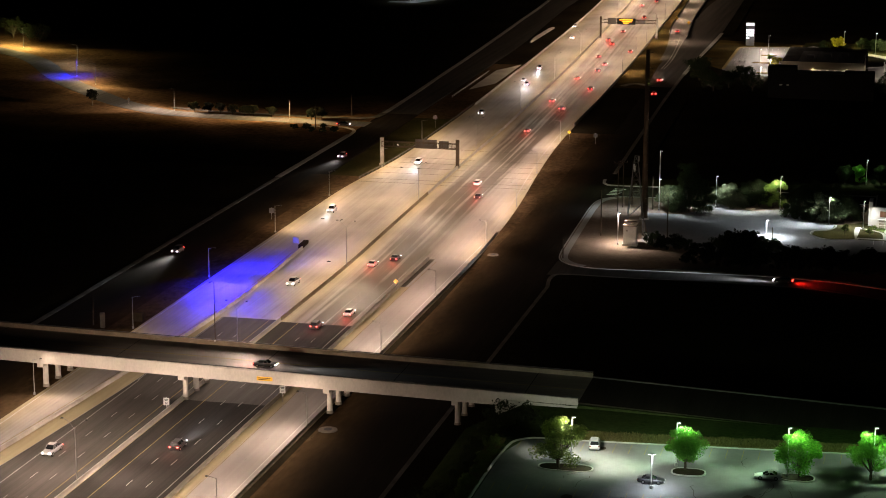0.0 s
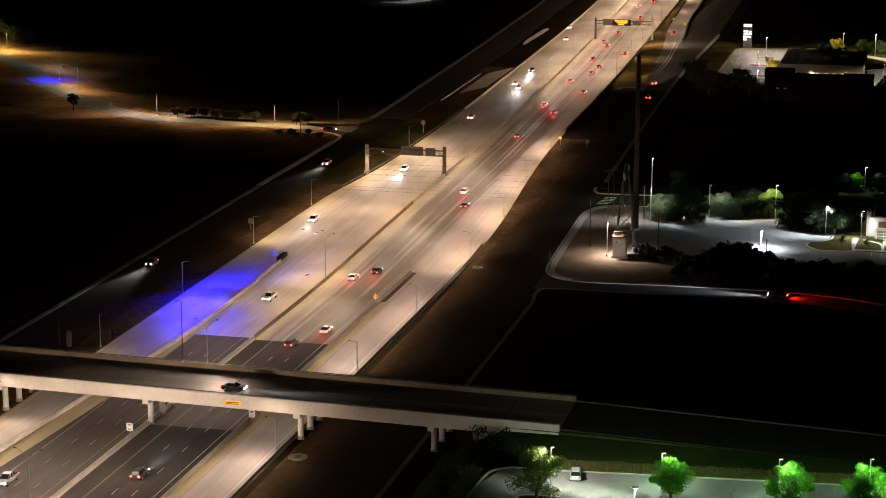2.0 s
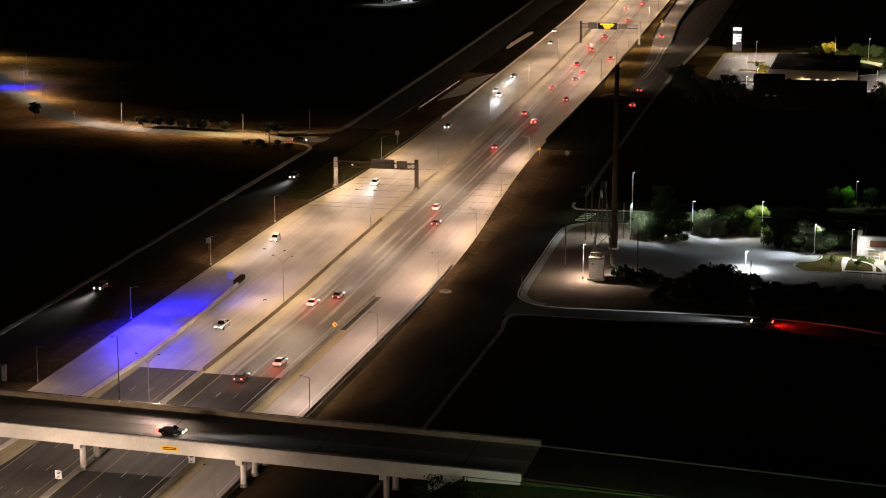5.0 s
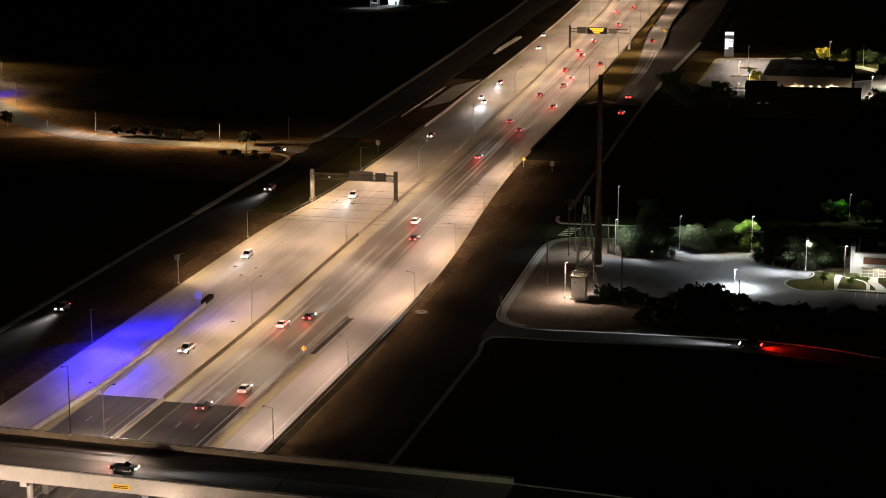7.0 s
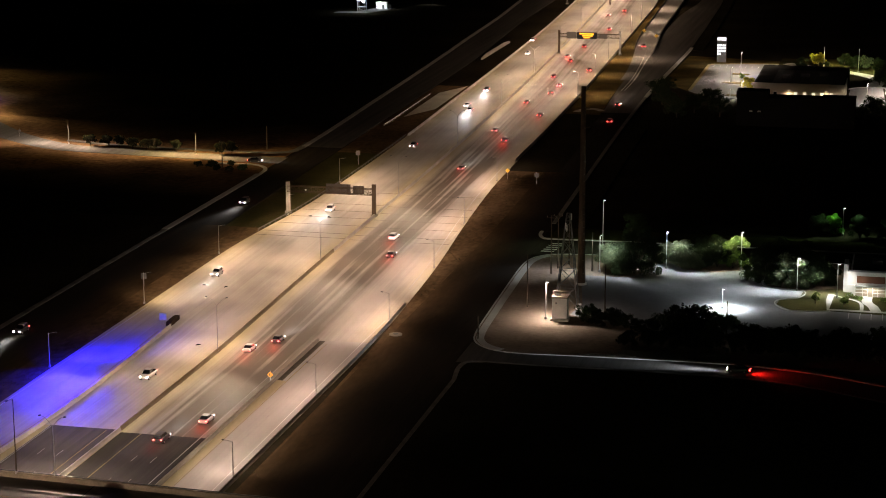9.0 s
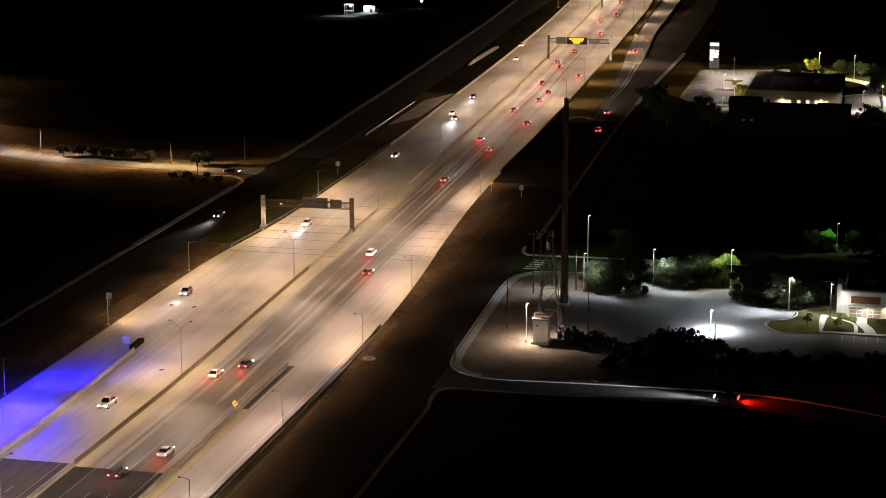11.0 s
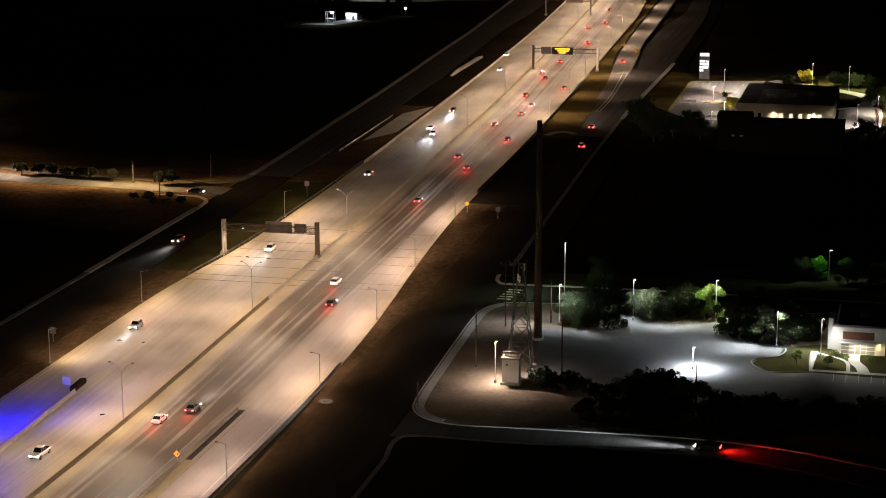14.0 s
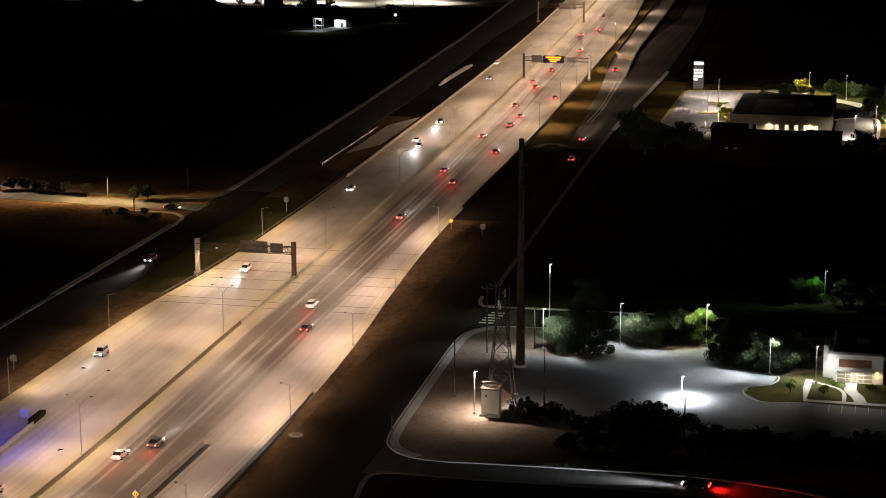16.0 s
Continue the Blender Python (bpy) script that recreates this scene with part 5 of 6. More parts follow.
part("shaft", Shape().tube((0, 0, -0.4), (0, 0, 48), 0.95, 0.55, 12), WEATHERED, mast)
part("footing", Shape().tube((0, 0, -0.4), (0, 0, 0.5), 1.4, 1.4, 14), CAST, mast)
for z in (38, 42.5, 47):
    part("bracket", Shape().tube((0, 0, z), (1.6, -0.6, z + 0.3), 0.14, 0.08, 6), WEATHERED, mast)
for k in range(26):
    part("climbing_peg", Shape().tube((0.5, -0.75, 3 + 1.6 * k), (0.75, -1.1, 3 + 1.6 * k), 0.03, 0.03, 4), STEEL, mast)

lat = thing("lattice_mast", "tall pale steel lattice mast on four splayed legs", "lattice tower", "", pose(74.9, 221.3, 0))
legs = ((-2.6, -1.9), (2.6, -1.9), (2.6, 1.9), (-2.6, 1.9))
MAST_TOP = 22.0
for x, y in legs:
    part("leg", Shape().tube((x, y, -0.2), (x * 0.16, y * 0.16, MAST_TOP), 0.13, 0.07, 6), DULL_STEEL, lat)
    part("leg_footing", Shape().tube((x, y, -0.2), (x, y, 0.45), 0.45, 0.4, 10), CAST, lat)
levels = (0.6, 4.8, 8.8, 12.4, 15.4, 18.0, 20.2, MAST_TOP)
for z0, z1 in zip(levels, levels[1:]):
    for (xa, ya), (xb, yb) in zip(legs, legs[1:] + legs[:1]):
        ka, kb = 1 - 0.84 * z0 / MAST_TOP, 1 - 0.84 * z1 / MAST_TOP
        part("brace", Shape().tube((xa * ka, ya * ka, z0), (xb * kb, yb * kb, z1), 0.055, 0.055, 5).tube((xb * ka, yb * ka, z0), (xa * kb, ya * kb, z1), 0.055, 0.055, 5)
             .tube((xa * kb, ya * kb, z1), (xb * kb, yb * kb, z1), 0.055, 0.055, 5), DULL_STEEL, lat)
for z, a in ((20.4, 0.4), (17.6, 2.2), (18.3, 3.9)):
    part("antenna", Shape().box(0.7 * math.cos(a) - 0.15, 0.7 * math.cos(a) + 0.15, 0.7 * math.sin(a) - 0.12, 0.7 * math.sin(a) + 0.12, z, z + 1.5, 0.03).tube((0, 0, z + 0.7), (0.7 * math.cos(a), 0.7 * math.sin(a), z + 0.7), 0.04, 0.04, 5), SIGN_WHITE, lat, "white panel antenna")
hut = thing("signal_box", "pale painted cabinet tower with a flat cap and sign", "cabinet", "", pose(75.4, 209.0, 0))
part("plinth", Shape().box(-2.0, 2.0, -1.5, 1.5, -0.2, 0.6, 0.05), CAST, hut)
part("body", Shape().box(-1.7, 1.7, -1.2, 1.2, 0.6, 5.4, 0.05), WHITE_WALL, hut)
part("cap", Shape().box(-1.9, 1.9, -1.4, 1.4, 5.4, 5.7, 0.04), WEATHERED, hut)
part("hatch", Shape().box(-0.9, -0.55, -1.24, -1.2, 4.0, 4.4), DARK_METAL, hut)
part("sign_frame", Shape().box(-1.6, 1.7, -0.4, 0.2, 6.5, 6.75, 0.03).box(-1.3, -1.15, -0.2, 0, 5.7, 6.5).box(1.15, 1.3, -0.2, 0, 5.7, 6.5), WEATHERED, hut, "dark framed sign")
part("text_bar", Shape().box(-1.3, 0.2, -0.44, -0.41, 5.9, 6.35), SIGN_WHITE, hut, "unreadable white writing")


def wood_pole(x, y, h, arm=0.0, label="dark wooden utility pole"):
    t = thing("utility_pole", label, "utility pole", "utility poles", pose(x, y, 0))
    part("shaft", Shape().tube((0, 0, -0.4), (0, 0, h), 0.19, 0.12, 9), WOOD, t)
    if arm:
        part("crossarm", Shape().box(-arm, arm, -0.08, 0.08, h - 0.8, h - 0.6), WOOD, t)
        for x2 in (-arm + 0.15, 0, arm - 0.15):
            part("insulator", Shape().tube((x2, 0, h - 0.6), (x2, 0, h - 0.3), 0.06, 0.04, 6), CAST, t)
    return t


wood_pole(65.6, 252.1, 14.8, 1.2)
wood_pole(66.2, 258.2, 14.0, 1.2)
wood_pole(68.2, 263.0, 13.0)
wood_pole(74.9, 257.3, 9.7)
wood_pole(66.0, 219.0, 12.5)
wood_pole(84.3, 216.8, 11.6)
wood_pole(113.2, 201, 8.5)
wood_pole(60.8, 189.5, 5.0)
wood_pole(-60.8, 371.2, 8.5, 0.9)
wood_pole(-57, 405, 7.5)
wood_pole(-30.5, 98.8, 6.5)
ped = thing("concrete_pillar", "short pale concrete pillar behind the overpass", "pillar", "", pose(-27.5, 97, 0))
part("shaft", Shape().tube((0, 0, -0.4), (0, 0, 3.4), 0.55, 0.6, 12), DIRTY, ped)
cab = thing("roadside_cabinet", "dark roadside cabinet on the verge", "cabinet", "", pose(-21.9, 104.5, 0))
part("body", Shape().box(-1.0, 1.0, -0.6, 0.6, -0.2, 2.0, 0.05), WEATHERED, cab)
for x, y, r in ((43.0, 36.8, 1.9), (42.5, 189, 1.5)):
    t = thing("drain_inlet", "round soiled concrete drain inlet in the verge", "drain", "drain inlets", pose(x, y, 0))
    part("ring", Shape().tube((0, 0, -0.5), (0, 0, 0.2), r, r * 0.94, 24), DIRTY, t)
    part("cover", Shape().tube((0, 0, 0.2), (0, 0, 0.27), r * 0.4, r * 0.4, 14), DARK_METAL, t)


# ------------------------------------------------------------------ buildings
def window(parent, x0, x1, y, z0, z1, pane, facing=-1):
    fr = part("window", Shape().box(x0 - 0.08, x1 + 0.08, min(y, y + facing * 0.06), max(y, y + facing * 0.06), z0 - 0.08, z1 + 0.08), SIGN_WHITE, parent)
    part("pane", Shape().box(x0, x1, min(y + facing * 0.065, y + facing * 0.09), max(y + facing * 0.065, y + facing * 0.09), z0, z1), pane, fr)


bank = thing("corner_building", "white rendered building with glazed lit entrance", "building", "", pose(0, 0, 0))
FRONT = 245.6
part("wall", Shape().box(137.65, 170, FRONT + 1.6, 268, -0.3, 5.2, 0.05), WHITE_WALL, bank)
part("front_bay", Shape().box(137.15, 148.05, FRONT, FRONT + 1.59, 2.85, 5.9, 0.05), WHITE_WALL, bank)
for x0, x1 in ((137.15, 138.85), (146.05, 148.05)):
    part("bay_pier", Shape().box(x0, x1, FRONT, FRONT + 1.59, -0.3, 2.848, 0.03), WHITE_WALL, bank)
part("bay_coping", Shape().box(137.05, 148.15, FRONT - 0.08, FRONT + 1.65, 5.9, 6.02, 0.02), KERB, bank, "pale stone coping")
part("brick_panel", Shape().box(139.25, 145.75, FRONT - 0.06, FRONT - 0.003, 3.35, 5.0), BRICK, bank, "red-brown brick panel")
part("pylon_wall", Shape().box(136.05, 137.1, FRONT + 3.5, FRONT + 9, -0.3, 6.8, 0.05), WHITE_WALL, bank)
part("side_wall", Shape().box(148.07, 168, FRONT + 0.9, FRONT + 1.59, -0.3, 4.6, 0.04), BRICK, bank, "brown brick wall beside the entrance")
part("roof", Shape().box(138.05, 169.6, FRONT + 2.0, 267.6, 5.2, 5.4), ROOF, bank)
for k in range(3):
    part("roof_unit", Shape().box(142.45 + 7 * k, 144.85 + 7 * k, 256, 258.4, 5.4, 6.6, 0.06), DARK_METAL, bank, "dark rooftop unit")
part("canopy", Shape().box(138.65, 146.25, FRONT - 1.1, FRONT - 0.004, 2.66, 2.84, 0.03), SIGN_WHITE, bank, "white entrance canopy")
glaz = part("shop_front", Shape().box(138.87, 146.03, FRONT + 0.30, FRONT + 0.36, -0.1, 2.84), SHOP_GLASS, bank, "dimly lit glazed shop front")
for x in (138.95, 140.65, 141.85, 142.95, 144.15, 145.95):
    part("mullion", Shape().box(x - 0.07, x + 0.07, FRONT + 0.18, FRONT + 0.29, 0, 2.84), SIGN_WHITE, glaz)
for z in (0.08, 0.95, 1.75, 2.55):
    part("transom", Shape().box(138.88, 146.02, FRONT + 0.19, FRONT + 0.285, z - 0.08, z + 0.08), SIGN_WHITE, glaz)
part("door", Shape().box(141.95, 142.85, FRONT + 0.14, FRONT + 0.175, 0.0, 2.2), SHOP_GLASS, glaz, "glass entrance door")
part("wall_lamp", Shape().box(146.75, 147.05, FRONT - 0.22, FRONT - 0.004, 1.4, 2.6, 0.03), AMBER_BULB, bank, "glowing amber wall lamp")
spot("entrance_light", 142.65, FRONT - 1.6, 2.6, 800, (1.0, 0.88, 0.70), 165, 0.3)
spot("wall_lamp_light", 146.9, FRONT - 0.6, 2.3, 130, AMBER, 170, 0.3)
# Added fill without a fixture, to brighten the front wall.
spot("facade_fill", 139.95, FRONT - 5.5, 0.4, 350, MOON, 120, 0.6, aim=(141.45, FRONT, 4.0))
for k in range(9):
    structure("bay_line", Shape().box(138.2 + 2.5 * k - 0.06, 138.2 + 2.5 * k + 0.06, 224.4, 229.8, 0.079, 0.085), WHITE_LINE, "painted parking bay line", "road marking")

dark = thing("dark_building", "long unlit flat-roofed building", "building")
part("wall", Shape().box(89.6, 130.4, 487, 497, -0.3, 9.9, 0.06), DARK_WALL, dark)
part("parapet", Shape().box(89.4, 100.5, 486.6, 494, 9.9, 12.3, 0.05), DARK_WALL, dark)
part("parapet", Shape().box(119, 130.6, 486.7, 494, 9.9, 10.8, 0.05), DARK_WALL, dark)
for x in (94.6, 97.4):
    window(dark, x - 0.45, x + 0.45, 487, 5.0, 5.3, SHOP_GLASS)
part("roof", Shape().box(89.9, 130.1, 487.4, 496.6, 9.9, 10.0), ROOF, dark)
shop = thing("lit_building", "cream building with warm lit windows and dark roof", "building")
part("wall", Shape().box(90.1, 124.6, 551, 575, -0.3, 5.7, 0.06), STUCCO, shop)
part("roof", Shape().box(90.3, 124.4, 551.3, 604, 5.7, 6.0), ROOF, shop)
# rear part painted near black, as a side without light
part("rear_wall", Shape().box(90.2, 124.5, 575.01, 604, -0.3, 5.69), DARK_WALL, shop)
part("parapet", Shape().box(89.9, 124.8, 550.7, 551.0, 5.2, 6.3, 0.03), STUCCO, shop)
part("roof_membrane", Shape().box(97, 123.9, 551.9, 590, 6.004, 6.05), GREY_ASPHALT, shop, "pale grey roof membrane")
for k in range(3):
    part("roof_unit", Shape().box(100 + 7 * k, 103 + 7 * k, 566 + 5 * k, 569 + 5 * k, 6.0, 7.2, 0.05), DARK_METAL, shop)
for x, lit in ((93.5, 0), (96, 0), (98.5, 0), (106.2, 1), (109.6, 1), (112.9, 1), (116.1, 1), (119.7, 1)):
    window(shop, x - 0.6, x + 0.6, 551, 0.9, 2.9, WINDOW_LIGHT if lit else GLASS)
for x in (103.6, 117.6):
    part("awning_lamp", Shape().box(x - 0.4, x + 0.4, 550.4, 550.7, 3.4, 3.6, 0.03), WINDOW_LIGHT, shop)
    spot("wall_wash_light", x, 550.2, 3.3, 700, (1.0, 0.84, 0.52), 160, 0.6)
structure("far_car_park", Shape().prism([(64, 566), (64.8, 646), (92.9, 652), (92.9, 548), (72, 552)], -0.4, -0.02), LOT, "grey car park beside the lit building", "car park")
structure("far_car_park_east", Shape().prism([(125.6, 540), (125.6, 588), (138, 590), (140, 545), (140, 540)], -0.4, -0.02), LOT, "grey drive beside the lit building", "car park")
structure("far_drive", ribbon(smooth_path([(96, 655), (104, 649), (112, 644), (122, 634), (131, 624), (136, 612), (134, 590)]), 5.5, -0.4, -0.015), KERB, "pale concrete drive behind the lit building", "road")
structure("far_lot_walk", ribbon(smooth_path([(125.2, 584), (128.5, 588.5), (138.2, 590.5), (140.6, 575), (140.6, 540)]), 1.2, -0.4, 0.08), KERB, "pale kerb round the rear car park", "kerb")
# Yellow line paint imitates amber lamp light on this kerb.
structure("far_lot_kerb", ribbon([(64.2, 568), (64.0, 643.5), (66, 646.5), (93, 652.5)], 1.3, -0.4, 0.12), YELLOW_LINE, "kerb round the far car park, yellow put in for lamp light", "kerb")
structure("far_lot_grass", Shape().prism([(51, 590), (63.5, 566), (63.4, 648), (93, 654), (93, 662), (52.5, 672), (52, 640)], -0.4, -0.06), LAMPLIT_GRASS, "mown verge beside the far car park, coloured as lamp-lit", "grass")
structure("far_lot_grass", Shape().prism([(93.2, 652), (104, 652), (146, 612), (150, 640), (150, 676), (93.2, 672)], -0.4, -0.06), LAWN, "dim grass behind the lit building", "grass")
structure("planted_strip", Shape().prism([(140.9, 540), (148, 540), (152, 606), (139, 606)], -0.4, -0.05), LAMPLIT_GRASS, "yellow-lit planted strip beside the drive", "grass")
structure("planted_island", Shape().prism([(74.5, 590), (83, 588.5), (84, 592.5), (75.2, 594)], -0.4, 0.10), LAMPLIT_GRASS, "yellow-lit planting island in the far car park", "planter")
structure("planted_island", Shape().prism([(79, 556), (88, 555), (88.6, 559), (79.6, 560)], -0.4, 0.10), LAMPLIT_GRASS, "yellow-lit planting island in the far car park", "planter")
structure("planted_island", Shape().prism([(76, 616), (83, 615), (83.6, 618.5), (76.4, 619.4)], -0.4, 0.10), LAMPLIT_GRASS, "yellow-lit planting island in the far car park", "planter")
for x in [66.4 + 2.7 * k for k in range(9)]:
    structure("bay_line", Shape().box(x - 0.06, x + 0.06, 637, 643.5, -0.018, -0.012), WHITE_LINE, "painted parking bay line", "road marking")
for k in range(14):
    structure("bay_line", Shape().box(65.2, 70.6, 580 + 4 * k - 0.1, 580 + 4 * k + 0.1, -0.018, -0.012), WHITE_LINE, "painted parking bay line", "road marking")
rack = thing("cart_rack", "dark metal rack standing in the far car park", "rack", "", pose(69.5, 588, 0))
for x in (-2.2, 0, 2.2):
    part("hoop", Shape().tube((x, -1.2, -0.1), (x, -1.2, 1.6), 0.07, 0.07, 6).tube((x, 1.2, -0.1), (x, 1.2, 1.6), 0.07, 0.07, 6).tube((x, -1.2, 1.6), (x, 1.2, 1.6), 0.07, 0.07, 6), STEEL, rack)
part("rail", Shape().box(-2.3, 2.3, -1.24, -1.16, 0.7, 0.82).box(-2.3, 2.3, 1.16, 1.24, 0.7, 0.82), STEEL, rack)
lot_lamp(79.6, 619, 9.0, 22000, (1.0, 0.80, 0.70), pool=True)
for x, y in ((68, 582), (68, 640), (90, 641), (90, 590)):
    spot("lot_lamp_light", 79.6, 619, 8.8, 150000, (1.0, 0.79, 0.66), 62, 1.0, 0.25, (x, y, 0))
lot_lamp(78, 593, 6.0, 13000, (1.0, 0.82, 0.72), pool=True)
lot_lamp(112.2, 647.5, 8.5, 34000, (1.0, 0.90, 0.50))
lot_lamp(127, 635, 9.5, 20000, (0.95, 1.0, 0.55))
lot_lamp(141.8, 623.7, 8.0, 20000, (1.0, 0.92, 0.7))
lot_lamp(139.5, 574, 7.0, 27000, (1.0, 0.82, 0.66), pool=True)
lot_lamp(133, 545, 8.0, 28000, (1.0, 0.86, 0.74), pool=True)
lot_lamp(84.6, 566, 4.5, 16000, (1.0, 0.88, 0.60), pool=True)
lot_lamp(82, 545, 4.0, 9000, MOON, pool=True)

# far yard with piles of earth beyond the dark field
for x, y, r, hgt in ((-268, 860, 34, 15), (-232, 872, 40, 17)):
    s, rng = Shape(), random.Random(int(r))
    rings = []
    for k in range(7):
        q = 1 - (k / 6) ** 0.85
        rings.append([(x + r * q * math.cos(a) * (1 + 0.10 * noise.noise((3 * math.cos(a), 3 * math.sin(a), k))), y + r * q * math.sin(a), -0.6 + hgt * (k / 6)) for a in [6.283 * i / 22 for i in range(22)]])
    s.loft(rings)
    structure("earth_mound", s, SOIL, "dark conical mound of earth", "earth mound", "")
structure("yard", Shape().prism([(-420, 905), (-120, 925), (-60, 990), (-80, 1200), (-420, 1200)], -0.6, -0.1), LOT, "brightly lit pale works yard in the distance", "yard")
for x, y, wd, dp, hg in ((-330, 1010, 46, 18, 9), (-262, 1000, 40, 16, 8), (-200, 985, 24, 14, 7), (-165, 1000, 18, 12, 6)):
    t = thing("warehouse", "distant pale warehouse in the lit yard", "building", "yard warehouses")
    part("wall", Shape().box(x - wd / 2, x + wd / 2, y, y + dp, -0.4, hg, 0.05), WHITE_WALL, t)
    part("roof", Shape().box(x - wd / 2 - 0.4, x + wd / 2 + 0.4, y - 0.4, y + dp + 0.4, hg, hg + 0.4), ROOF, t)
    part("door", Shape().box(x - 3, x + 3, y - 0.08, y - 0.01, -0.2, 5), DARK_METAL, t)
for i, (x, y) in enumerate(((-350, 960), (-285, 955), (-225, 950), (-170, 945), (-120, 960))):
    lot_lamp(x, y, 12, 190000, (1.0, 0.88, 0.64))
for i, (x, y, hgt) in enumerate(((-215, 925, 4), (-205, 926, 5), (-195, 927, 4), (-180, 930, 5), (-165, 932, 5), (-240, 922, 4))):
    tree(x, y, hgt, 0.6 * hgt, DARK_LEAF, "dark bush before the lit yard", "bush", "", 0.12, 0.24, 2000, i)
kiosk = thing("lit_shed", "small open shed with bright white lamps", "shed", "", pose(-137, 814, 0))
for x, y in ((-2, -1.5), (2, -1.5), (2, 1.5), (-2, 1.5)):
    part("post", Shape().box(x - 0.1, x + 0.1, y - 0.1, y + 0.1, -0.4, 6), STEEL, kiosk)
part("roof", Shape().box(-2.4, 2.4, -1.9, 1.9, 6, 6.3, 0.03), SIGN_WHITE, kiosk)
part("lamp", Shape().box(0.9, 1.9, -1.95, -1.91, 5.2, 6.0), WHITE_BULB, kiosk)
part("floor", Shape().box(-2.2, 2.2, -1.7, 1.7, 2.6, 2.8), STEEL, kiosk)
part("brace", Shape().tube((-2, -1.5, 0), (2, -1.5, 2.6), 0.07, 0.07, 5).tube((2, -1.5, 0), (-2, -1.5, 2.6), 0.07, 0.07, 5), STEEL, kiosk)
spot("shed_light", -137, 811, 6.4, 2500, COOL, 165, 0.3)
kiosk2 = thing("lit_shed", "low white shed under bright lamps", "shed", "", pose(-131.3, 834, 0))
part("wall", Shape().box(-3, 3, -1.5, 1.5, -0.4, 3.5, 0.04), WHITE_WALL, kiosk2)
part("roof", Shape().box(-3.3, 3.3, -1.8, 1.8, 3.5, 3.8), ROOF, kiosk2)
part("lamp", Shape().box(-2.4, -0.2, -1.56, -1.51, 1.8, 3.1), WHITE_BULB, kiosk2)
part("door", Shape().box(0.5, 1.7, -1.56, -1.51, -0.2, 2.2), DARK_METAL, kiosk2)
part("side_bin", Shape().box(3.4, 5.4, -1.2, 1.0, -0.3, 2.4, 0.1), RUBBER, kiosk2, "dark bin")
spot("shed_light", -131.3, 831, 4.2, 2500, COOL, 165, 0.3)
# Pale slab that paints the sheds' pool of light on the ground.
structure("shed_light_patch", Shape().prism([(-151, 808), (-134, 809), (-126, 826), (-124, 838), (-134, 838), (-140, 818), (-150, 815)], -0.5, -0.10), LOT, "pale ground patch painted as the light round the sheds", "ground")
flood = thing("yard_floodlight", "single bright white floodlight on a short post", "lamp", "", pose(-109.6, 861, 0))
part("post", Shape().tube((0, 0, -0.4), (0, 0, 3.0), 0.12, 0.09, 8), STEEL, flood)
part("housing", Shape().box(-0.7, 0.7, -0.25, 0.25, 3.0, 4.2, 0.08), DARK_METAL, flood)
part("lens", Shape().box(-0.6, 0.6, -0.30, -0.255, 3.1, 4.1), WHITE_BULB, flood)
spot("floodlight", -109.6, 860.4, 3.6, 900, COOL, 120, 0.8, aim=(-109.6, 850, 0))
# silhouettes before the yard
t = thing("dark_shed", "dark windowless shed before the lit yard", "building", "", pose(-192.3, 911, 0))
part("wall", Shape().box(-4.3, 4.3, 0, 7, -0.4, 6.2, 0.05), DARK_WALL, t)
part("roof", Shape().box(-4.6, 4.6, -0.3, 7.3, 6.2, 6.6, 0.05), ROOF, t)
for i, (x, y, hgt) in enumerate(((-182, 897, 4.5), (-177, 895, 5.0), (-172, 898, 4.6), (-167, 900, 7.0), (-162, 899, 5.4), (-157, 897, 5.0), (-152, 897, 4.6), (-133, 890, 4.0), (-128, 893, 4.2), (-123.5, 902, 5.0), (-119.5, 905, 4.2))):
    tree(x, y, hgt, 0.62 * hgt, SHADE_LEAF, "dark bush before the lit yard", "bush", "", 0.12, 0.24, 2000, i)
for x, y in ((-137, 925), (-128, 926), (-117, 930)):
    wood_pole(x, y, 11, 0.8)


# ------------------------------------------------------------------ far ramp beside the frontage road
far_lo = knots((590, 33.8), (632, 31.4), (726, 22.3), (870, 15.2), (984, 10.5), (1300, -12))
far_hi = knots((590, 40), (632, 37.5), (674, 35.4), (768, 28.2), (870, 24.5), (984, 19.5), (1300, -3))
structure("ramp_taper", strip(far_lo, far_hi, 590, 661.9, -0.5, 0.004), GREY_ASPHALT, "grey asphalt taper where the ramp begins", "road")
structure("far_ramp", strip(far_lo, far_hi, 662, 1300, -0.5, 0.006), RAMP_CONCRETE, "pale lamp-lit ramp curving away from the frontage road", "road")
structure("far_verge", strip(lambda y: right_edge(y) + 0.02, lambda y: far_lo(y) - 0.02 if y > 600 else front_right_in(y), 575.01, 1300, -0.5, -0.08), LAMPLIT_GRASS, "lamp-lit grass between freeway and ramp", "grass")
barrier("ramp_barrier_far", lambda y: far_lo(y) - 0.4, 690, 1300, "concrete barrier along the far ramp")
barrier("gore_barrier_far", lambda y: far_hi(y) + 0.3, 676, 1300, "concrete barrier between ramp and frontage road", 0.8, material=CAST)
structure("gore_line", line(lambda y: 0.5 * (far_lo(y) + far_hi(y)) + 1.2, 560, 690, 0.2, 0.012), WHITE_LINE, "white gore line", "road marking")
structure("gore_line", line(lambda y: far_hi(y) - 0.6, 560, 690, 0.2, 0.012), WHITE_LINE, "white gore line", "road marking")
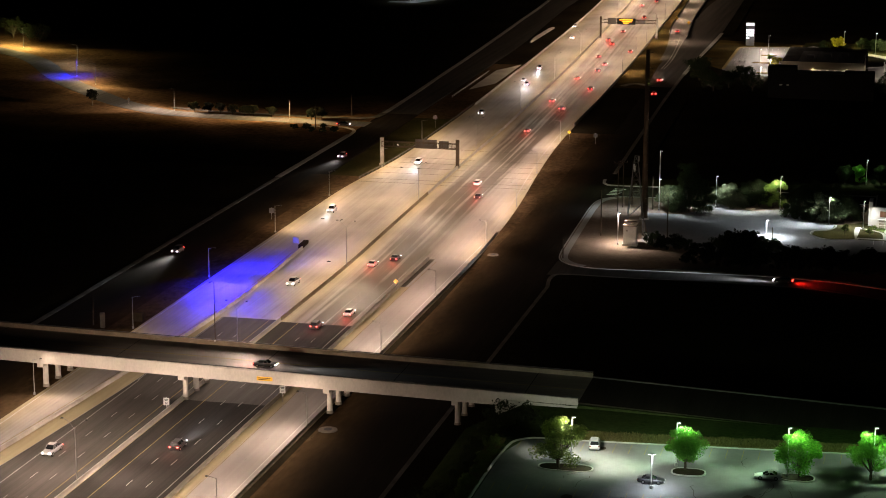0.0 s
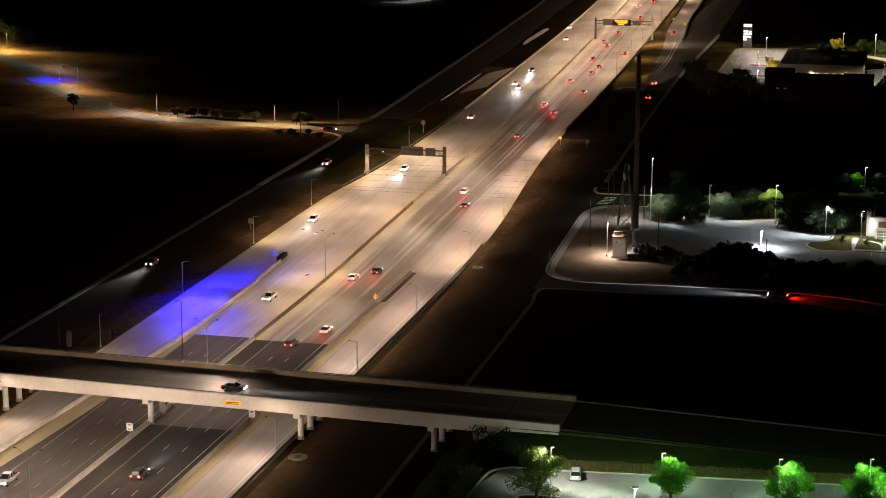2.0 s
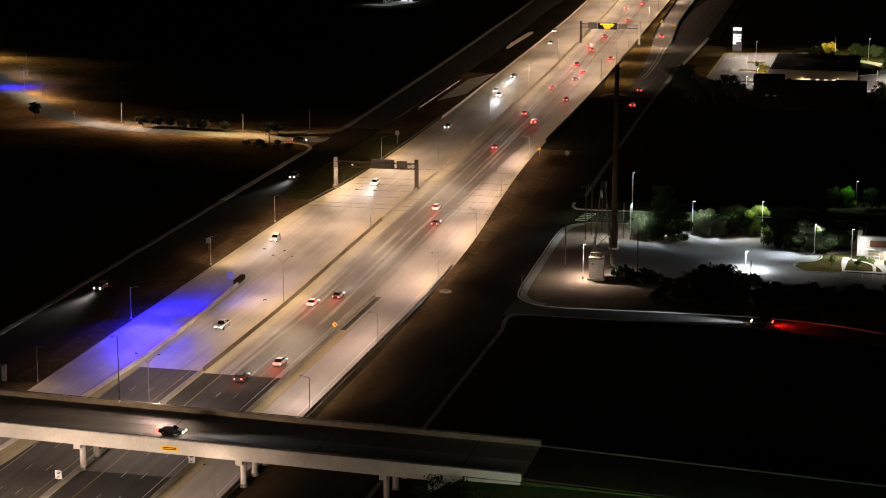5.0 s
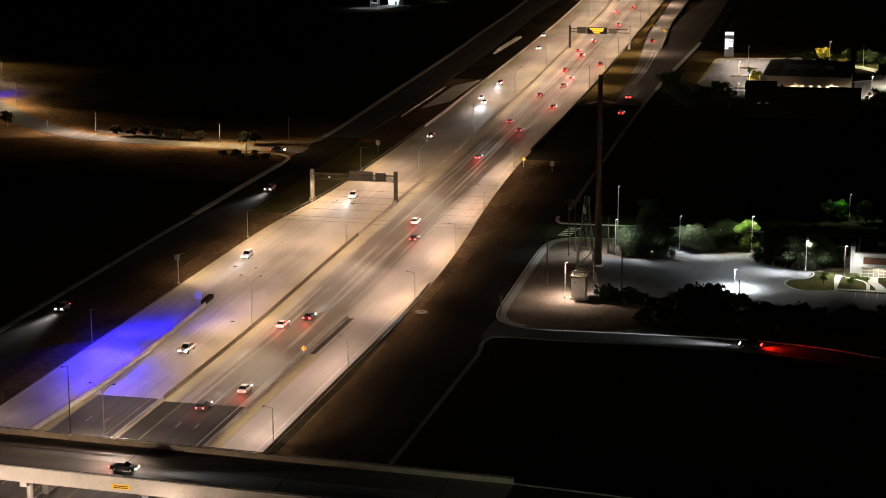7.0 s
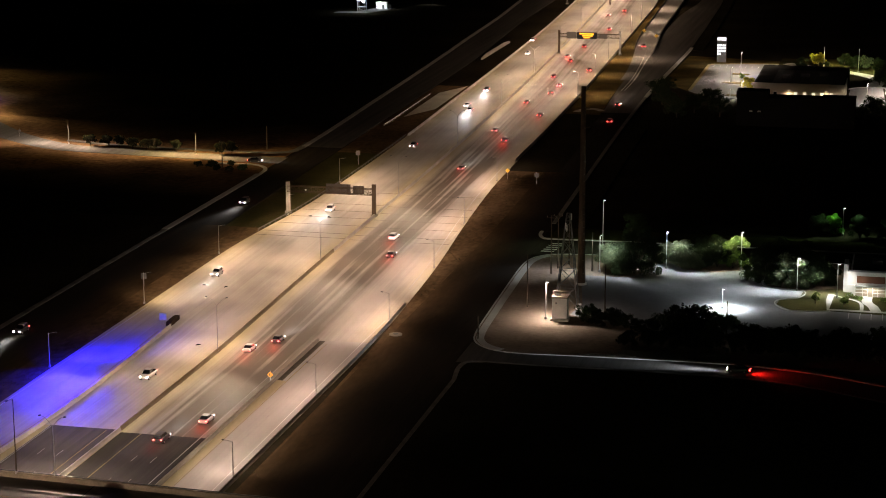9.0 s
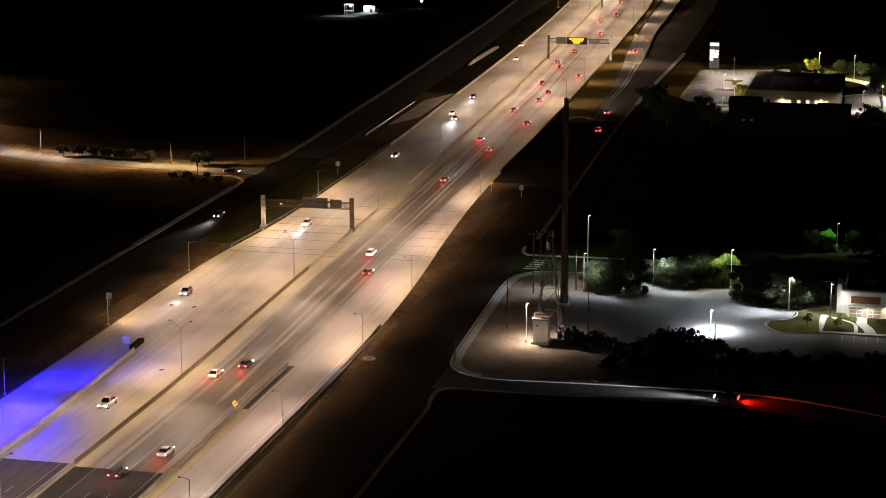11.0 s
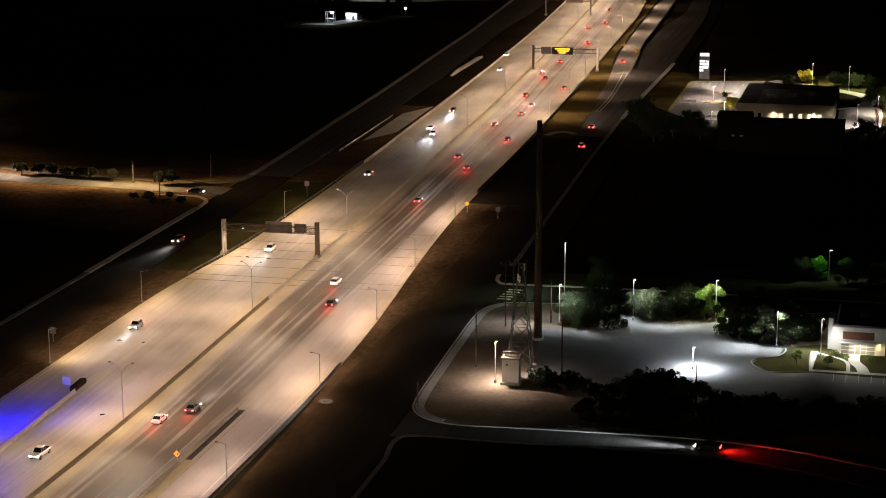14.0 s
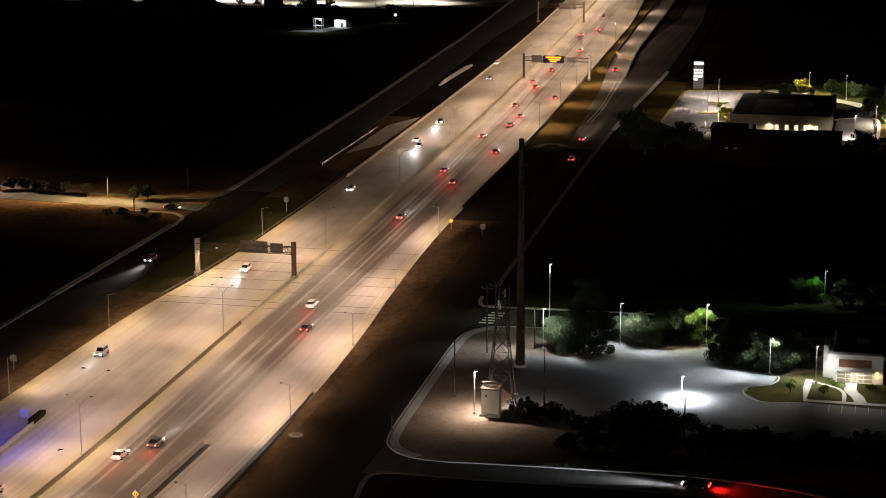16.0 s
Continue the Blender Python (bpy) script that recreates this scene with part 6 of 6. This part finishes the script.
structure("kerb_far_east", ribbon([(front_right_out(y) + 0.3, y) for y in steps(310, 545, 10)], 1.2, -0.5, 0.10), DIM_KERB, "kerb along the far frontage road, darkened as dimly lit", "kerb")
structure("kerb_far_northeast", ribbon([(front_right_out(y) + 0.4, y) for y in steps(545.01, 700, 10)], 1.6, -0.5, 0.10), KERB, "pale kerb along the far frontage road", "kerb")
# Added fill to brighten the ramp; no lamp pole stands here.
spot("ramp_fill_light", 30, 655, 9.5, 9000, WARM, 160, 0.4)


# ------------------------------------------------------------------ vehicles
PAINTS = {n: plain(n + "_car_paint", c, 0.35, 0.1, 0.6) for n, c in (("white", (0.72, 0.72, 0.70)), ("silver", (0.42, 0.43, 0.44)), ("black", (0.02, 0.02, 0.022)), ("red", (0.13, 0.014, 0.012)), ("grey", (0.14, 0.145, 0.15)), ("blue", (0.04, 0.06, 0.14)))}
FORMS = {
    "coupe": dict(rows=((-2.25, 0.42, 0.76, 0.70), (-2.1, 0.26, 0.92, 0.86), (-1.3, 0.20, 0.93, 0.93), (0, 0.18, 0.84, 0.91), (1.1, 0.20, 0.82, 0.92), (1.9, 0.24, 0.70, 0.86), (2.25, 0.36, 0.54, 0.70)),
                  cabin=(-1.75, 0.95, -0.75, 0.0, 0.86, 1.28), wheel=0.34),
    "sedan": dict(rows=((-2.36, 0.42, 0.80, 0.70), (-2.22, 0.28, 0.95, 0.84), (-1.3, 0.22, 0.98, 0.90), (0, 0.20, 0.96, 0.91), (1.1, 0.22, 0.93, 0.90), (2.05, 0.26, 0.80, 0.85), (2.36, 0.40, 0.64, 0.70)),
                  cabin=(-1.95, 1.15, -1.05, 0.25, 0.94, 1.42), wheel=0.33),
    "suv": dict(rows=((-2.36, 0.5, 1.0, 0.78), (-2.25, 0.34, 1.12, 0.90), (-1.2, 0.28, 1.12, 0.95), (0, 0.28, 1.12, 0.95), (1.1, 0.28, 1.08, 0.94), (2.1, 0.34, 0.98, 0.90), (2.36, 0.5, 0.80, 0.76)),
                cabin=(-2.28, 1.1, -1.95, 0.35, 1.10, 1.72), wheel=0.37),
    "pickup": dict(rows=((-2.9, 0.5, 0.98, 0.86), (-2.8, 0.38, 1.04, 0.95), (-1.2, 0.34, 1.04, 0.98), (0, 0.34, 1.08, 0.98), (1.3, 0.34, 1.10, 0.97), (2.4, 0.40, 1.04, 0.94), (2.75, 0.55, 0.85, 0.82)),
                   cabin=(-1.0, 1.35, -0.8, 0.5, 1.06, 1.80), wheel=0.40),
}
BUILT = {}


def car(form, paint, x, y, yaw, z=0.0, lights=True, beam=0.0, label="", category="car"):
    """A vehicle that faces +y at yaw 0."""
    key = (form, paint, lights)
    m = pose(x, y, z, 0, 0, yaw)
    if key in BUILT:
        t = copy_thing(BUILT[key], m)
        if label:
            tagged(t, label)
    else:
        f, p = FORMS[form], PAINTS[paint]
        t = thing(form if form != "sedan" else "car", label or "%s %s driving with its lamps lit" % (paint, form), "car" if form != "pickup" else "pickup truck")
        rings = [[(-hw * 0.88, yy, zb), (hw * 0.88, yy, zb), (hw, yy, zb + 0.14), (hw * 0.98, yy, zt - 0.16), (hw * 0.84, yy, zt), (-hw * 0.84, yy, zt), (-hw * 0.98, yy, zt - 0.16), (-hw, yy, zb + 0.14)] for yy, zb, zt, hw in f["rows"]]
        part("body", Shape().loft(rings), p, t, smooth=False)
        r0, f0, r1, f1, zb, zt = f["cabin"]
        hw = f["rows"][3][3]
        part("glasshouse", Shape().loft([[(-hw * 0.84, r0, zb - 0.06), (hw * 0.84, r0, zb - 0.06), (hw * 0.84, f0, zb - 0.06), (-hw * 0.84, f0, zb - 0.06)], [(-hw * 0.68, r1, zt), (hw * 0.68, r1, zt), (hw * 0.68, f1, zt), (-hw * 0.68, f1, zt)]]), GLASS, t)
        part("roof", Shape().box(-hw * 0.68, hw * 0.68, r1 - 0.05, f1 + 0.05, zt - 0.02, zt + 0.05, 0.03), p, t)
        for s in (-1, 1):
            for u in (0.12, 0.62, 0.97):
                a = (s * hw * 0.845, r0 + (f0 - r0) * u, zb - 0.05)
                b = (s * hw * 0.685, r1 + (f1 - r1) * u, zt)
                part("pillar", Shape().tube(a, b, 0.045, 0.04, 5), p, t)
        if form == "pickup":
            part("bed_liner", Shape().box(-0.78, 0.78, -2.7, -1.1, 0.98, 1.062), RUBBER, t)
        front, rear, wr = f["rows"][-1], f["rows"][0], f["wheel"]
        for s in (-1, 1):
            part("headlight", Shape().box(s * hw * 0.72 - 0.17, s * hw * 0.72 + 0.17, front[0] - 0.16, front[0] - 0.02 + 0.06, front[2] - 0.13, front[2] + 0.05, 0.03), HEAD if lights else RIM, t)
            part("tail_light", Shape().box(s * hw * 0.76 - 0.15, s * hw * 0.76 + 0.15, rear[0] - 0.04, rear[0] + 0.12, rear[2] - 0.18, rear[2] + 0.02, 0.02), TAIL if lights else PAINTS["red"], t)
            for yy in (f["rows"][1][0] + 0.85, f["rows"][-2][0] - 0.6):
                wheel = part("wheel", Shape().tube((s * (hw - 0.2), yy, wr), (s * (hw + 0.02), yy, wr), wr, wr, 16), RUBBER, t)
                part("rim", Shape().tube((s * (hw + 0.02), yy, wr), (s * (hw + 0.035), yy, wr), wr * 0.62, wr * 0.55, 10), RIM, wheel)
        t.matrix_world = m
        BUILT[key] = t
    if beam:
        d = Matrix.Rotation(radians(yaw), 3, "Z") @ Vector((0, 1, 0))
        nose = Vector((x, y, z)) + d * 2.55
        for a in (-5, 5):
            ray = Matrix.Rotation(radians(yaw + a), 3, "Z") @ Vector((0, 1, 0))
            spot("headlight_beam", nose.x, nose.y, z + 0.75, beam * 6.0, (0.84, 0.92, 1.0), 20, 1.0, 0.12, aim=tuple(nose + ray * 38))
            spot("dipped_beam", nose.x, nose.y, z + 0.75, beam * 0.4, (0.84, 0.92, 1.0), 46, 1.0, 0.12, aim=tuple(nose + ray * 10))
    return t


for form, paint, x, y, beam in (("suv", "white", -8.5, 313, 5000), ("sedan", "silver", -8.7, 497, 6000), ("sedan", "white", -12.2, 508, 0), ("suv", "black", -13, 547, 6000), ("sedan", "silver", -18.4, 661, 0), ("suv", "white", -25, 708, 0),
                                ("pickup", "white", 1.8, 146, 5000), ("pickup", "silver", -1.9, 12, 0), ("suv", "silver", -14, 233, 2400), ("sedan", "black", -11.0, 420, 0)):
    car(form, paint, x, y, 180 + (1.6 if y > 200 else 0), beam=beam)
for form, paint, x, y, beam in (("sedan", "white", 15.4, 170, 0), ("sedan", "black", 19.2, 178, 5000), ("sedan", "silver", 23.2, 121, 4000), ("suv", "black", 19.2, 108, 4000), ("sedan", "grey", 13.8, 383, 5000), ("sedan", "black", 18.6, 491, 4000),
                                ("suv", "red", 6.1, 590, 0), ("sedan", "red", 12.6, 566, 4000), ("sedan", "grey", 0.6, 655, 0), ("sedan", "red", 17.2, 613, 0), ("suv", "red", 2.4, 690, 4000), ("suv", "black", 19.4, 20, 4000), ("sedan", "black", 22.6, 262, 5000), ("suv", "white", 18.0, 282, 0), ("sedan", "grey", 9.6, 455, 5000), ("suv", "black", 16.8, 436, 0), ("sedan", "black", 8.2, 520, 0), ("suv", "grey", 13.0, 545, 5000), ("sedan", "red", 4.6, 640, 0),
                                ("suv", "black", -3.0, 735, 0), ("sedan", "red", 3.4, 760, 5000), ("sedan", "grey", -6.2, 820, 0), ("suv", "red", -0.8, 842, 0), ("sedan", "black", -8, 905, 0)):
    car(form, paint, x, y, 1.4 if y > 200 else 0, beam=beam)
    spot("tail_light_glow", x, y - 2.6, 0.8, 1300, (1.0, 0.06, 0.04), 80, 1.0, 0.15, aim=(x, y - 6.5, 0.0))
for form, paint, x, y, yaw, beam in (("sedan", "black", 42.5, 522, 2, 3000), ("suv", "red", 45.5, 482, 2, 0), ("sedan", "red", 28.5, 698, 5, 0)):
    car(form, paint, x, y, yaw, beam=beam)
car("suv", "black", -35.5, 318, 180, beam=26000, label="dark car on the frontage road with bright headlights")
car("sedan", "black", -53.5, 381.8, -85, beam=900, label="dark car waiting at the side street end")
car("sedan", "black", 26, bridge_y(26) - 3.2, -90, 7.25, beam=2500, label="dark car crossing the overpass")
car("sedan", "black", 118, 176.3, 86, beam=12000, label="dark car waiting on the side street")
for dx in (-0.55, 0.55):
    spot("tail_light_glow", 120.7, 176.1 + dx, 0.8, 2600, (1.0, 0.015, 0.01), 120, 1.0, 0.15, aim=(127.0, 174.6 + dx, 0.0))
car("coupe", "white", 127.2, 9.4, 94, PLATEAU, lights=False, label="white parked coupe beside the planting island")
car("coupe", "black", 108.6, 2.8, -88, PLATEAU, lights=False, label="black parked car under the lamp")
car("suv", "silver", 96.6, 19.0, 8, PLATEAU, lights=False, label="silver parked car behind the tree")
car("suv", "black", -38.2, 172.8, 180, beam=30000, label="dark car on the frontage road with bright headlights")
